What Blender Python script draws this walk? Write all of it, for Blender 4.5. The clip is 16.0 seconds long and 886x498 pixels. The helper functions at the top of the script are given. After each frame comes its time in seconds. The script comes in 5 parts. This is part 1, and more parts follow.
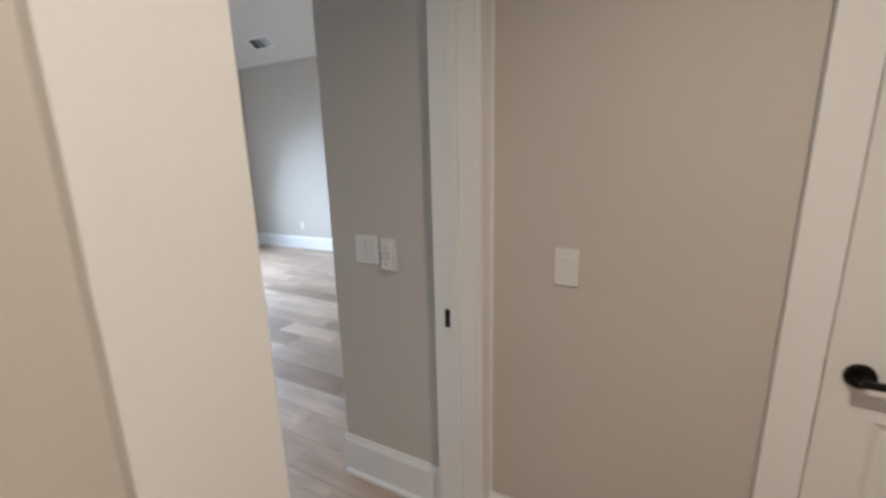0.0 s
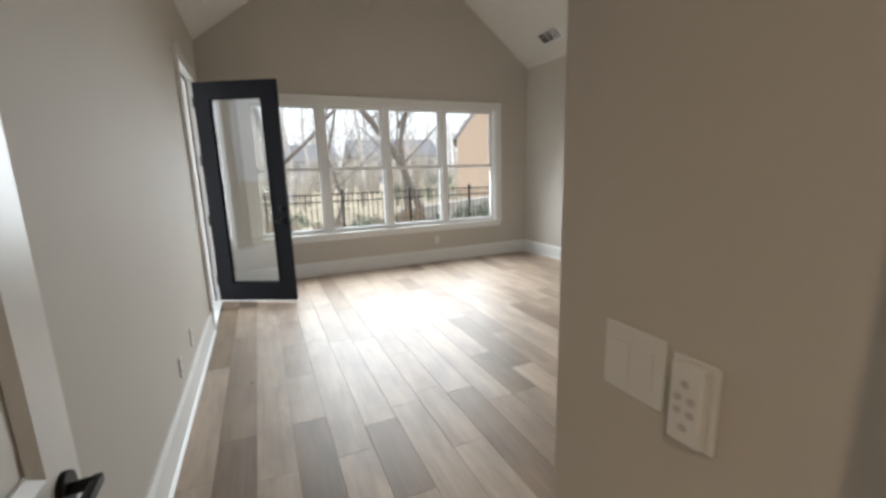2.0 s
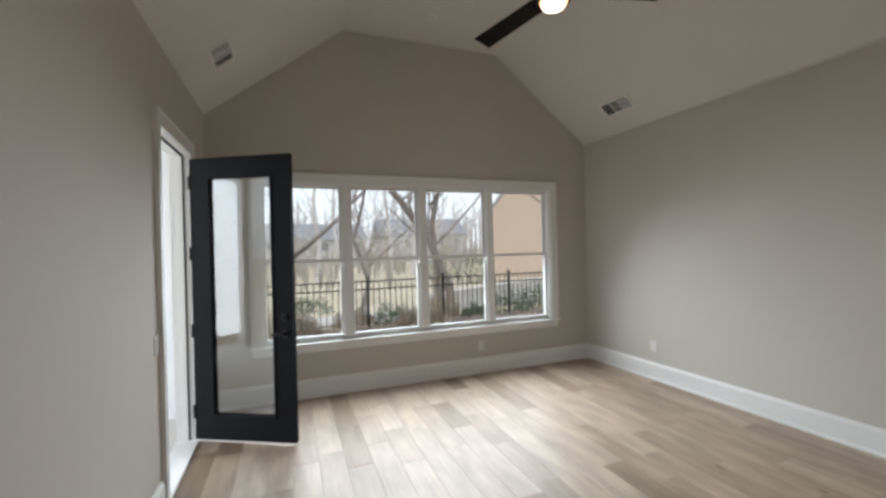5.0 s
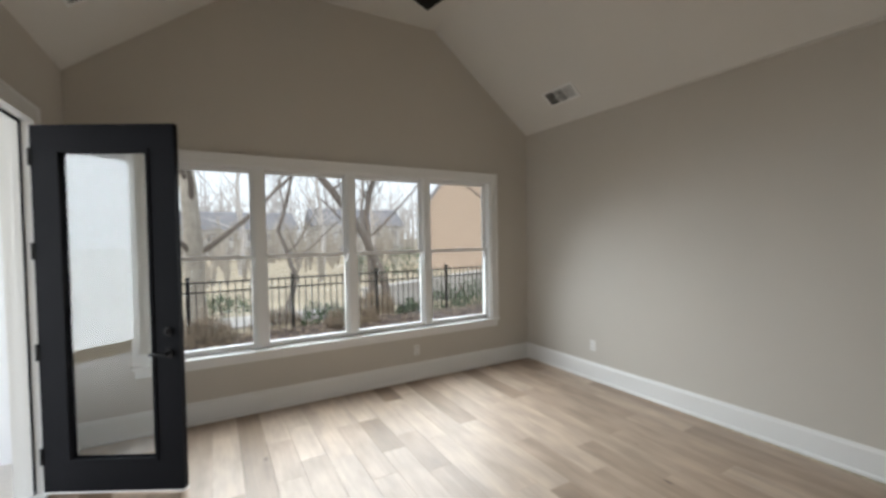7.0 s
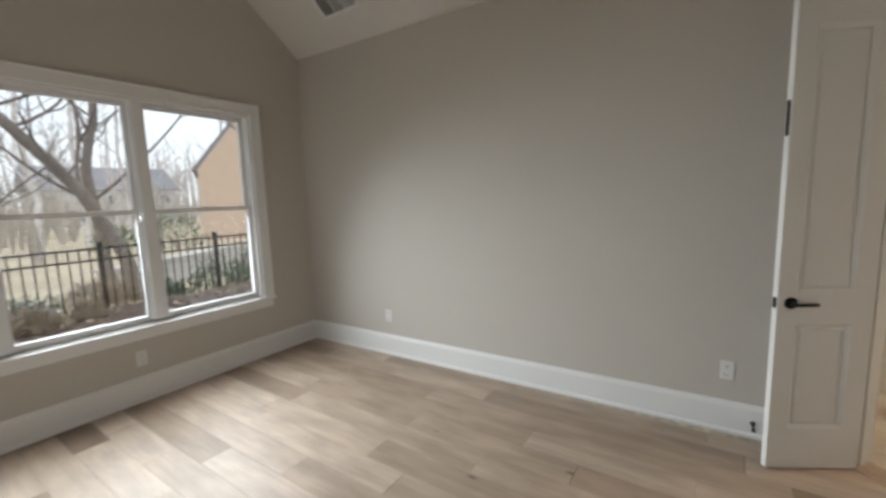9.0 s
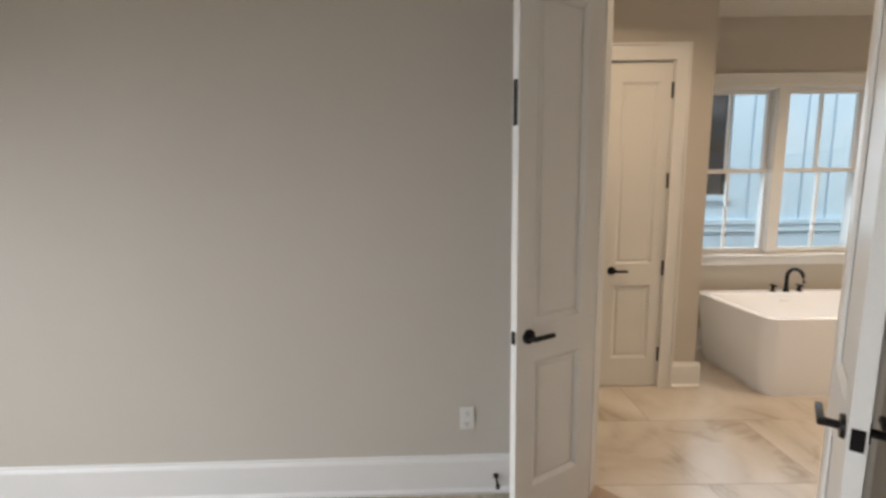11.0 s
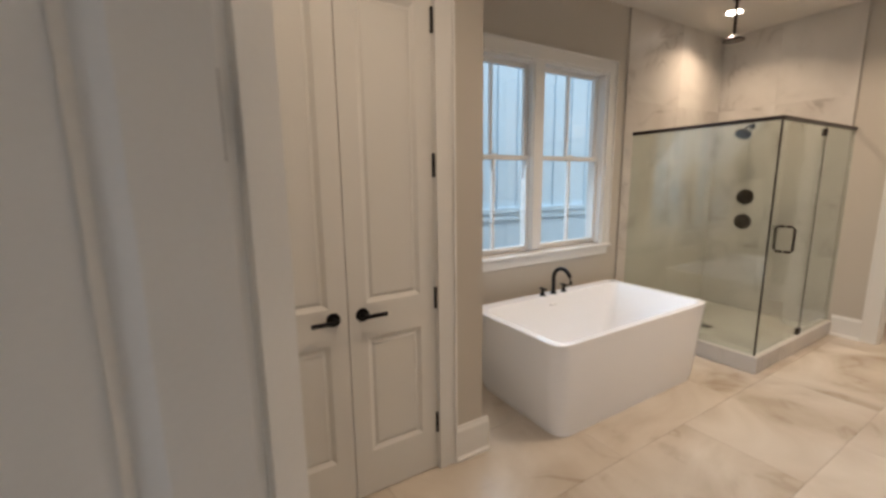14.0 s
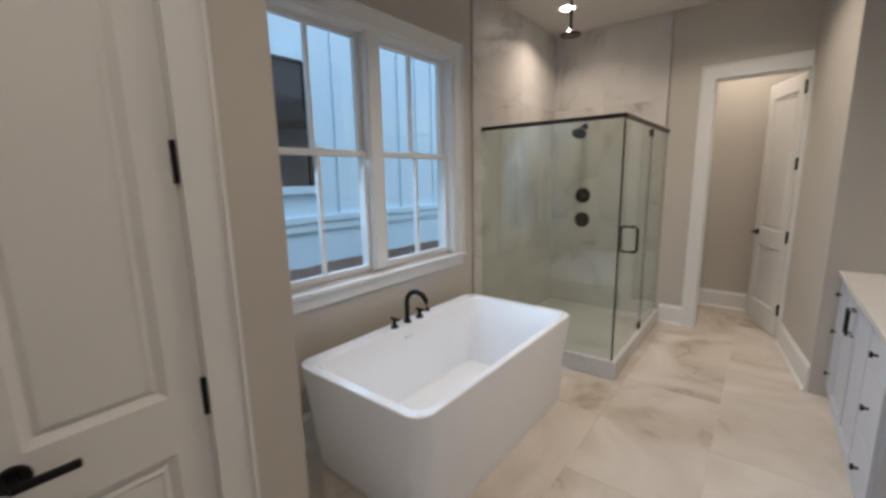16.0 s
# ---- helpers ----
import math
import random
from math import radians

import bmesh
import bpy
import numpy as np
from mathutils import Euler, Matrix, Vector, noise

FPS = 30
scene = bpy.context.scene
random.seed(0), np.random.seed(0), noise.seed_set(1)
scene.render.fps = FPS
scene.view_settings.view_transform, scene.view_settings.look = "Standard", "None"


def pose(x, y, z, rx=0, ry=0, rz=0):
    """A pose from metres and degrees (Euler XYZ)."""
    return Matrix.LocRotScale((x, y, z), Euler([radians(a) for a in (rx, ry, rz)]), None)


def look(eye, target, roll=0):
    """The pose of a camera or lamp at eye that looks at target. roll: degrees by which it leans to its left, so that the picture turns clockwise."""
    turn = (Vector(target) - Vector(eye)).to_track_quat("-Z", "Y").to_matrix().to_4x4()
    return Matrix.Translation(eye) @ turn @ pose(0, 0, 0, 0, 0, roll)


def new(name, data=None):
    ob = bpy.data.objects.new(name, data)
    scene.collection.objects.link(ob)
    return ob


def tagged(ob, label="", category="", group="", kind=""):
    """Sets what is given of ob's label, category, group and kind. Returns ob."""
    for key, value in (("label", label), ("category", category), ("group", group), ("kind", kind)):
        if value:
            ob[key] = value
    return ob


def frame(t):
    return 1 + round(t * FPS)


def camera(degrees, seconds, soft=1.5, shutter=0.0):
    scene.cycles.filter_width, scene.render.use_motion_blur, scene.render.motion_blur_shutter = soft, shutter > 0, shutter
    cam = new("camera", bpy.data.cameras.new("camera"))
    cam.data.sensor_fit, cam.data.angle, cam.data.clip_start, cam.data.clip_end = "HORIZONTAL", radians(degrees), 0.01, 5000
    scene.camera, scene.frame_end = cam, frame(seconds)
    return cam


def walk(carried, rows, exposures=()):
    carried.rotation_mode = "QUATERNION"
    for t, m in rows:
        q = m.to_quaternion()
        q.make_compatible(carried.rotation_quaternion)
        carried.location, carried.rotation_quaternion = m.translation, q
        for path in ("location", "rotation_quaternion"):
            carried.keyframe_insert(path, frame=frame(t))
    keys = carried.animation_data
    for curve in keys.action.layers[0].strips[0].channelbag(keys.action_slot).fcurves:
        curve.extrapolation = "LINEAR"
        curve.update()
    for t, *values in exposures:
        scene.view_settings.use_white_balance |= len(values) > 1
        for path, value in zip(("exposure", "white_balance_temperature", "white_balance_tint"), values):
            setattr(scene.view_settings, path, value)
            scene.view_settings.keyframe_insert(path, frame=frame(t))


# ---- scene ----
cam = camera(94.8, 16.0, soft=3.0, shutter=0.3)
PATH = [
    (0, (-0.208, -0.512, 1.472), (1.549, 0.432, 1.024), -1.3),
    (0.5, (0.085, -0.464, 1.45), (1.636, 0.719, 1.01), -2.1),
    (1, (0.265, -0.326, 1.448), (1.596, 1.106, 1.023), -2.1),
    (1.5, (0.412, -0.141, 1.458), (1.45, 1.522, 1.064), -1.4),
    (2, (0.534, 0.077, 1.438), (1.327, 1.872, 1.056), -1.6),
    (2.5, (0.567, 0.34, 1.456), (1.218, 2.19, 1.067), -1.1),
    (3, (0.6, 0.599, 1.508), (1.171, 2.479, 1.134), -0.9),
    (3.5, (0.671, 0.877, 1.52), (1.248, 2.77, 1.231), -0.7),
    (4, (0.711, 1.106, 1.541), (1.355, 2.993, 1.376), -0.8),
    (6.5, (0.919, 1.464, 1.648), (1.732, 3.291, 1.705), -0.8),
    (7, (0.994, 1.685, 1.645), (1.978, 3.426, 1.59), -0.9),
    (7.5, (1.129, 1.846, 1.625), (2.272, 3.481, 1.476), -0.7),
    (8, (1.385, 1.968, 1.56), (2.67, 3.489, 1.366), -1.1),
    (8.5, (1.576, 2.105, 1.558), (3.042, 3.446, 1.325), -1.7),
    (9, (1.81, 2.227, 1.531), (3.456, 3.336, 1.278), -1.8),
    (9.5, (2.089, 2.254, 1.503), (3.885, 3.096, 1.252), -1.3),
    (10, (2.352, 2.296, 1.502), (4.26, 2.843, 1.25), -1.0),
    (12.5, (3.587, 1.936, 1.552), (5.475, 1.345, 1.258), -0.9),
    (13, (3.783, 1.807, 1.539), (5.615, 1.064, 1.233), -0.9),
    (13.5, (4.011, 1.718, 1.532), (5.766, 0.815, 1.212), -0.6),
    (14, (4.209, 1.571, 1.529), (5.896, 0.55, 1.197), -0.7),
    (14.5, (4.349, 1.401, 1.55), (5.969, 0.279, 1.211), -0.8),
    (15, (4.534, 1.27, 1.531), (6.053, 0.016, 1.184), -0.7),
    (15.5, (4.674, 1.147, 1.539), (6.071, -0.241, 1.188), -0.9),
    (16, (4.72, 0.997, 1.55), (5.941, -0.547, 1.2), -1.1),
]
EXPOSURES = [(0.0, 0.9, 5200, 9), (0.6, 0.8, 4900, 6), (1.2, 0.1, 5900, 8), (2.0, 0.4, 6300, 9), (3.0, 0.25, 6250, 9), (4.0, 0.1, 6150, 9), (6.5, 0.1, 6250, 9), (9.0, 0.05, 6300, 9),
             (10.0, 0.28, 6450, 12), (11.5, 0.2, 6500, 13), (13.0, 0.05, 6600, 15), (14.0, 0.0, 6150, 14), (14.5, -0.2, 5800, 13), (15.0, -0.2, 5400, 10), (16.0, -0.28, 5300, 10)]
walk(cam, [(t, look(eye, target, roll)) for t, eye, target, roll in PATH], EXPOSURES)

# ---- world and lights ----
world = bpy.data.worlds.new("overcast_sky")
scene.world = world
world.use_nodes = True
wn = world.node_tree
sky = wn.nodes.new("ShaderNodeTexSky")
sky.sky_type, sky.sun_disc = "NISHITA", False
sky.sun_elevation, sky.sun_rotation = radians(60), radians(232)
sky.air_density, sky.dust_density, sky.ozone_density = 1.0, 4.0, 1.0
soft_sky = wn.nodes.new("ShaderNodeMix")
soft_sky.data_type = "RGBA"
soft_sky.inputs[0].default_value = 0.75
soft_sky.inputs[7].default_value = (9.0, 9.2, 9.6, 1)
wn.links.new(sky.outputs[0], soft_sky.inputs[6])
wn.links.new(soft_sky.outputs[2], wn.nodes["Background"].inputs[0])
wn.nodes["Background"].inputs[1].default_value = 0.17


def lamp(name, kind, m, energy, color, size=0.1, size_y=None, spread=180):
    data = bpy.data.lights.new(name, kind)
    data.energy, data.color = energy, color
    if kind == "AREA":
        data.size = size
        data.spread = radians(spread)
        if size_y:
            data.shape, data.size_y = "RECTANGLE", size_y
        else:
            data.shape = "DISK"
    if kind == "SUN":
        data.angle = radians(size)
    ob = new(name, data)
    ob.matrix_world = m
    return ob


WARM = (1.0, 0.75, 0.50)
DAY = (0.90, 0.96, 1.0)
lamp("sun", "SUN", look((0, 0, 30), (9, 7, 10)), 1.5, (1.0, 0.96, 0.9), 20)
# daylight through the openings
lamp("window_daylight", "AREA", look((2.30, 5.953, 1.5), (2.30, 2.353, -0.80)), 92, DAY, 3.5, 1.7, 121)
lamp("patio_door_daylight", "AREA", look((-3.75, 4.45, 1.5), (0, 4.45, 1.2)), 145, DAY, 3.4, 2.8, 180)
lamp("bath_window_daylight", "AREA", look((6.72, -0.87, 1.7), (4.16, -1.0, -0.3)), 11, (0.72, 0.88, 1.0), 1.35, 1.45, 140)
# recessed lamps
DOWNLIGHTS = [(6.30, -2.90, 3.02, 10), (5.1, -1.0, 3.02, 17), (5.1, 0.95, 3.02, 8), (5.0, -2.7, 3.02, 12), (5.0, -4.1, 3.02, 10),
              (-0.2, -0.9, 2.73, 13)]
for lx, ly, lz, power in DOWNLIGHTS:
    lamp("downlight_beam", "AREA", look((lx, ly, lz - 0.03), (lx, ly, 0)), power, WARM, 0.07 if lx > 6 else 0.11, None, 138)

# ---- materials ----
def material(name, color, rough=0.6, metal=0.0, grain=0.04, scale=6.0, fine=90.0, bump=0.02, per_piece=0.0, coat=0.0):
    m = bpy.data.materials.new(name)
    m.use_nodes = True
    nt = m.node_tree
    b = nt.nodes["Principled BSDF"]
    b.inputs["Roughness"].default_value, b.inputs["Metallic"].default_value = rough, metal
    b.inputs["Coat Weight"].default_value = coat
    tc = nt.nodes.new("ShaderNodeTexCoord")
    large, small = nt.nodes.new("ShaderNodeTexNoise"), nt.nodes.new("ShaderNodeTexNoise")
    large.inputs["Scale"].default_value, small.inputs["Scale"].default_value = scale, fine
    large.inputs["Detail"].default_value = 6
    nt.links.new(tc.outputs["Object"], large.inputs["Vector"])
    nt.links.new(tc.outputs["Object"], small.inputs["Vector"])
    add = nt.nodes.new("ShaderNodeMath")
    add.operation = "ADD"
    nt.links.new(large.outputs["Fac"], add.inputs[0])
    nt.links.new(small.outputs["Fac"], add.inputs[1])
    last = add
    if per_piece:
        info = nt.nodes.new("ShaderNodeObjectInfo")
        mul = nt.nodes.new("ShaderNodeMath")
        mul.operation = "MULTIPLY_ADD"
        mul.inputs[1].default_value = per_piece
        nt.links.new(info.outputs["Random"], mul.inputs[0])
        nt.links.new(add.outputs[0], mul.inputs[2])
        last = mul
    span = nt.nodes.new("ShaderNodeMapRange")
    span.inputs[1].default_value, span.inputs[2].default_value = 0.6, 1.4 + per_piece
    nt.links.new(last.outputs[0], span.inputs[0])
    mix = nt.nodes.new("ShaderNodeMix")
    mix.data_type = "RGBA"
    mix.inputs[6].default_value = (*[max(0, c * (1 - grain)) for c in color], 1)
    mix.inputs[7].default_value = (*[min(1, c * (1 + grain)) for c in color], 1)
    nt.links.new(span.outputs[0], mix.inputs[0])
    nt.links.new(mix.outputs[2], b.inputs["Base Color"])
    if bump:
        bp = nt.nodes.new("ShaderNodeBump")
        bp.inputs["Strength"].default_value, bp.inputs["Distance"].default_value = bump, 0.01
        nt.links.new(small.outputs["Fac"], bp.inputs["Height"])
        nt.links.new(bp.outputs[0], b.inputs["Normal"])
    return m


def wood_floor_material():
    m = bpy.data.materials.new("oak_planks")
    m.use_nodes = True
    nt, L = m.node_tree, m.node_tree.links
    b = nt.nodes["Principled BSDF"]
    tc, info = nt.nodes.new("ShaderNodeTexCoord"), nt.nodes.new("ShaderNodeObjectInfo")
    mp = nt.nodes.new("ShaderNodeMapping")
    mp.inputs["Scale"].default_value = (26, 1.6, 1)
    shift = nt.nodes.new("ShaderNodeVectorMath")
    shift.operation = "MULTIPLY_ADD"
    shift.inputs[1].default_value = (37, 91, 13)
    L.new(info.outputs["Random"], shift.inputs[0])
    L.new(tc.outputs["Object"], shift.inputs[2])
    L.new(shift.outputs[0], mp.inputs[0])
    grain = nt.nodes.new("ShaderNodeTexNoise")
    grain.inputs["Scale"].default_value, grain.inputs["Detail"].default_value, grain.inputs["Distortion"].default_value = 1.5, 8, 0.6
    L.new(mp.outputs[0], grain.inputs["Vector"])
    knots = nt.nodes.new("ShaderNodeTexVoronoi")
    knots.inputs["Scale"].default_value = 2.1
    kmap = nt.nodes.new("ShaderNodeMapping")
    kmap.inputs["Scale"].default_value = (1.6, 0.75, 1)
    L.new(shift.outputs[0], kmap.inputs[0])
    L.new(kmap.outputs[0], knots.inputs["Vector"])
    kr = nt.nodes.new("ShaderNodeMapRange")
    kr.inputs[1].default_value, kr.inputs[2].default_value, kr.inputs[3].default_value, kr.inputs[4].default_value = 0.02, 0.065, 0.8, 0
    L.new(knots.outputs["Distance"], kr.inputs[0])
    tone = nt.nodes.new("ShaderNodeValToRGB")
    tone.color_ramp.elements[0].color = (0.215, 0.150, 0.100, 1)
    tone.color_ramp.elements[1].color = (0.45, 0.355, 0.275, 1)
    tone.color_ramp.elements.new(0.16).color = (0.33, 0.247, 0.182, 1)
    tone.color_ramp.elements.new(0.5).color = (0.39, 0.298, 0.222, 1)
    L.new(info.outputs["Random"], tone.inputs[0])
    gr = nt.nodes.new("ShaderNodeMapRange")
    gr.inputs[1].default_value, gr.inputs[2].default_value, gr.inputs[3].default_value, gr.inputs[4].default_value = 0.3, 0.7, 0.88, 1.08
    L.new(grain.outputs["Fac"], gr.inputs[0])
    mul = nt.nodes.new("ShaderNodeVectorMath")
    mul.operation = "SCALE"
    L.new(tone.outputs[0], mul.inputs[0])
    blotch = nt.nodes.new("ShaderNodeTexNoise")
    blotch.inputs["Scale"].default_value, blotch.inputs["Detail"].default_value = 3.2, 4
    bmap = nt.nodes.new("ShaderNodeMapping")
    bmap.inputs["Scale"].default_value = (2.2, 0.7, 1)
    L.new(shift.outputs[0], bmap.inputs[0])
    L.new(bmap.outputs[0], blotch.inputs["Vector"])
    br = nt.nodes.new("ShaderNodeMapRange")
    br.inputs[1].default_value, br.inputs[2].default_value, br.inputs[3].default_value, br.inputs[4].default_value = 0.3, 0.7, 0.78, 1.16
    L.new(blotch.outputs["Fac"], br.inputs[0])
    both = nt.nodes.new("ShaderNodeMath")
    both.operation = "MULTIPLY"
    L.new(gr.outputs[0], both.inputs[0])
    L.new(br.outputs[0], both.inputs[1])
    L.new(both.outputs[0], mul.inputs["Scale"])
    mix = nt.nodes.new("ShaderNodeMix")
    mix.data_type = "RGBA"
    mix.inputs[7].default_value = (0.08, 0.05, 0.035, 1)
    L.new(kr.outputs[0], mix.inputs[0])
    L.new(mul.outputs[0], mix.inputs[6])
    L.new(mix.outputs[2], b.inputs["Base Color"])
    b.inputs["Roughness"].default_value = 0.42
    rr = nt.nodes.new("ShaderNodeMapRange")
    rr.inputs[3].default_value, rr.inputs[4].default_value = 0.38, 0.56
    L.new(grain.outputs["Fac"], rr.inputs[0])
    L.new(rr.outputs[0], b.inputs["Roughness"])
    bp = nt.nodes.new("ShaderNodeBump")
    bp.inputs["Strength"].default_value, bp.inputs["Distance"].default_value = 0.12, 0.004
    L.new(grain.outputs["Fac"], bp.inputs["Height"])
    L.new(bp.outputs[0], b.inputs["Normal"])
    return m


def marble_material(name, base, cloud, vein, rough, vein_scale, seed_by_piece=True, cloud_scale=1.3):
    m = bpy.data.materials.new(name)
    m.use_nodes = True
    nt, L = m.node_tree, m.node_tree.links
    b = nt.nodes["Principled BSDF"]
    tc, info = nt.nodes.new("ShaderNodeTexCoord"), nt.nodes.new("ShaderNodeObjectInfo")
    shift = nt.nodes.new("ShaderNodeVectorMath")
    shift.operation = "MULTIPLY_ADD"
    shift.inputs[1].default_value = (23, 57, 11) if seed_by_piece else (0, 0, 0)
    L.new(info.outputs["Random"], shift.inputs[0])
    L.new(tc.outputs["Object"], shift.inputs[2])
    clouds = nt.nodes.new("ShaderNodeTexNoise")
    clouds.inputs["Scale"].default_value, clouds.inputs["Detail"].default_value, clouds.inputs["Distortion"].default_value = cloud_scale, 7, 1.2
    L.new(shift.outputs[0], clouds.inputs["Vector"])
    vmap = nt.nodes.new("ShaderNodeMapping")
    vmap.inputs["Rotation"].default_value = (0.5, 0.4, 0.7)
    L.new(shift.outputs[0], vmap.inputs[0])
    veins = nt.nodes.new("ShaderNodeTexNoise")
    veins.inputs["Scale"].default_value, veins.inputs["Detail"].default_value, veins.inputs["Distortion"].default_value = vein_scale, 5, 2.0
    L.new(vmap.outputs[0], veins.inputs["Vector"])
    ridge = nt.nodes.new("ShaderNodeMath")
    ridge.operation = "SUBTRACT"
    ridge.inputs[1].default_value = 0.5
    L.new(veins.outputs["Fac"], ridge.inputs[0])
    absolute = nt.nodes.new("ShaderNodeMath")
    absolute.operation = "ABSOLUTE"
    L.new(ridge.outputs[0], absolute.inputs[0])
    vr = nt.nodes.new("ShaderNodeMapRange")
    vr.inputs[1].default_value, vr.inputs[2].default_value, vr.inputs[3].default_value, vr.inputs[4].default_value = 0.0, 0.045, 0.65, 0
    L.new(absolute.outputs[0], vr.inputs[0])
    gate = nt.nodes.new("ShaderNodeMapRange")
    gate.inputs[1].default_value, gate.inputs[2].default_value = 0.5, 0.68
    L.new(clouds.outputs["Fac"], gate.inputs[0])
    vg = nt.nodes.new("ShaderNodeMath")
    vg.operation = "MULTIPLY"
    L.new(vr.outputs[0], vg.inputs[0])
    L.new(gate.outputs[0], vg.inputs[1])
    cr = nt.nodes.new("ShaderNodeMapRange")
    cr.inputs[1].default_value, cr.inputs[2].default_value = 0.35, 0.7
    L.new(clouds.outputs["Fac"], cr.inputs[0])
    m1, m2 = nt.nodes.new("ShaderNodeMix"), nt.nodes.new("ShaderNodeMix")
    m1.data_type = m2.data_type = "RGBA"
    m1.inputs[6].default_value, m1.inputs[7].default_value, m2.inputs[7].default_value = (*base, 1), (*cloud, 1), (*vein, 1)
    L.new(cr.outputs[0], m1.inputs[0])
    L.new(m1.outputs[2], m2.inputs[6])
    L.new(vg.outputs[0], m2.inputs[0])
    L.new(m2.outputs[2], b.inputs["Base Color"])
    b.inputs["Roughness"].default_value = rough
    return m


def glass_material(name, tint, rough=0.0):
    """Thin clear pane: mostly transparent with a gloss that grows at grazing angles."""
    m = bpy.data.materials.new(name)
    m.use_nodes = True
    nt, L = m.node_tree, m.node_tree.links
    nt.nodes.remove(nt.nodes["Principled BSDF"])
    clear, gloss, mix, graze = (nt.nodes.new("ShaderNodeBsdfTransparent"), nt.nodes.new("ShaderNodeBsdfGlossy"),
                                nt.nodes.new("ShaderNodeMixShader"), nt.nodes.new("ShaderNodeLayerWeight"))
    clear.inputs[0].default_value = (*tint, 1)
    gloss.inputs["Roughness"].default_value = rough
    graze.inputs[0].default_value = 0.5
    power, scale = nt.nodes.new("ShaderNodeMath"), nt.nodes.new("ShaderNodeMath")
    power.operation, scale.operation = "POWER", "MULTIPLY_ADD"
    power.inputs[1].default_value = 4.5
    scale.inputs[1].default_value, scale.inputs[2].default_value = 0.6, 0.075
    L.new(graze.outputs["Facing"], power.inputs[0])
    L.new(power.outputs[0], scale.inputs[0])
    L.new(scale.outputs[0], mix.inputs[0])
    L.new(clear.outputs[0], mix.inputs[1])
    L.new(gloss.outputs[0], mix.inputs[2])
    L.new(mix.outputs[0], nt.nodes["Material Output"].inputs["Surface"])
    return m


def emitter(name, color, strength):
    m = bpy.data.materials.new(name)
    m.use_nodes = True
    b = m.node_tree.nodes["Principled BSDF"]
    b.inputs["Base Color"].default_value = (0.8, 0.8, 0.8, 1)
    b.inputs["Emission Color"].default_value, b.inputs["Emission Strength"].default_value = (*color, 1), strength
    return m


WALL = material("greige_wall_paint", (0.53, 0.495, 0.44), 0.75, grain=0.025, scale=2.0, fine=220, bump=0.05)
CEIL = material("ceiling_paint", (0.66, 0.635, 0.59), 0.85, grain=0.02, scale=2.0, fine=200, bump=0.04)
TRIM = material("white_trim_paint", (0.76, 0.755, 0.735), 0.38, grain=0.02, scale=3, fine=120, bump=0.01)
DOORW = material("white_door_paint", (0.74, 0.73, 0.70), 0.35, grain=0.02, scale=3, fine=120, bump=0.01)
BLACKDOOR = material("black_door_paint", (0.007, 0.007, 0.009), 0.7, grain=0.15, scale=4, fine=100)
BLACKDOOR.node_tree.nodes["Principled BSDF"].inputs["Specular IOR Level"].default_value = 0.12
BLACKMETAL = material("matte_black_metal", (0.012, 0.011, 0.011), 0.42, 0.6, grain=0.2, scale=20, fine=200)
BRONZE = material("dark_bronze_metal", (0.035, 0.025, 0.02), 0.35, 0.8, grain=0.2, scale=20, fine=200)
VINYL = material("white_vinyl_sash", (0.78, 0.78, 0.77), 0.4, grain=0.02, scale=4, fine=150)
PLASTIC = material("white_plastic_plate", (0.70, 0.69, 0.66), 0.35, grain=0.02, scale=8, fine=150)
DARKSLOT = material("dark_slot", (0.02, 0.02, 0.02), 0.8, grain=0.2)
WOODFAN = material("black_wood_blade", (0.008, 0.007, 0.006), 0.75, grain=0.3, scale=8, fine=60)
WOODFAN.node_tree.nodes["Principled BSDF"].inputs["Specular IOR Level"].default_value = 0.15
OAK = wood_floor_material()
SUBFLOOR = material("dark_joint", (0.20, 0.145, 0.10), 0.9, grain=0.2)
TILE = marble_material("cream_marble_floor_tile", (0.66, 0.61, 0.54), (0.47, 0.405, 0.325), (0.34, 0.27, 0.20), 0.25, 1.1)
SUBWOOD = material("oak_threshold", (0.36, 0.27, 0.20), 0.45, grain=0.2, scale=8, fine=60)
GROUT = material("pale_grout", (0.57, 0.52, 0.45), 0.9, grain=0.06)
EDGEMETAL = material("satin_edge_metal", (0.46, 0.43, 0.39), 0.4, 0.5, grain=0.1)
SLAB = marble_material("veined_marble_wall_tile", (0.66, 0.63, 0.59), (0.52, 0.485, 0.45), (0.24, 0.20, 0.17), 0.34, 1.6)
CURBST = marble_material("curb_marble", (0.60, 0.58, 0.55), (0.5, 0.48, 0.45), (0.3, 0.28, 0.26), 0.25, 2.5, False)
ACRYLIC = material("white_acrylic", (0.88, 0.88, 0.885), 0.16, grain=0.008, scale=2, fine=40, bump=0.0, coat=0.3)
QUARTZ = material("white_quartz", (0.74, 0.72, 0.69), 0.2, grain=0.04, scale=5, fine=60, bump=0)
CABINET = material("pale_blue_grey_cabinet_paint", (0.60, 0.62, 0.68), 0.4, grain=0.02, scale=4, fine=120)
GLASS = glass_material("window_glass", (0.97, 0.985, 0.98))
SHOWERGLASS = glass_material("shower_glass", (0.875, 0.915, 0.885))
LAMPGLOW = emitter("lamp_lens", (1.0, 0.55, 0.25), 3.5)
DOWNGLOW = emitter("downlight_lens", (1.0, 0.85, 0.66), 18)
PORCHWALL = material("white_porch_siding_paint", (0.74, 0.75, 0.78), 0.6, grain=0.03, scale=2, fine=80)
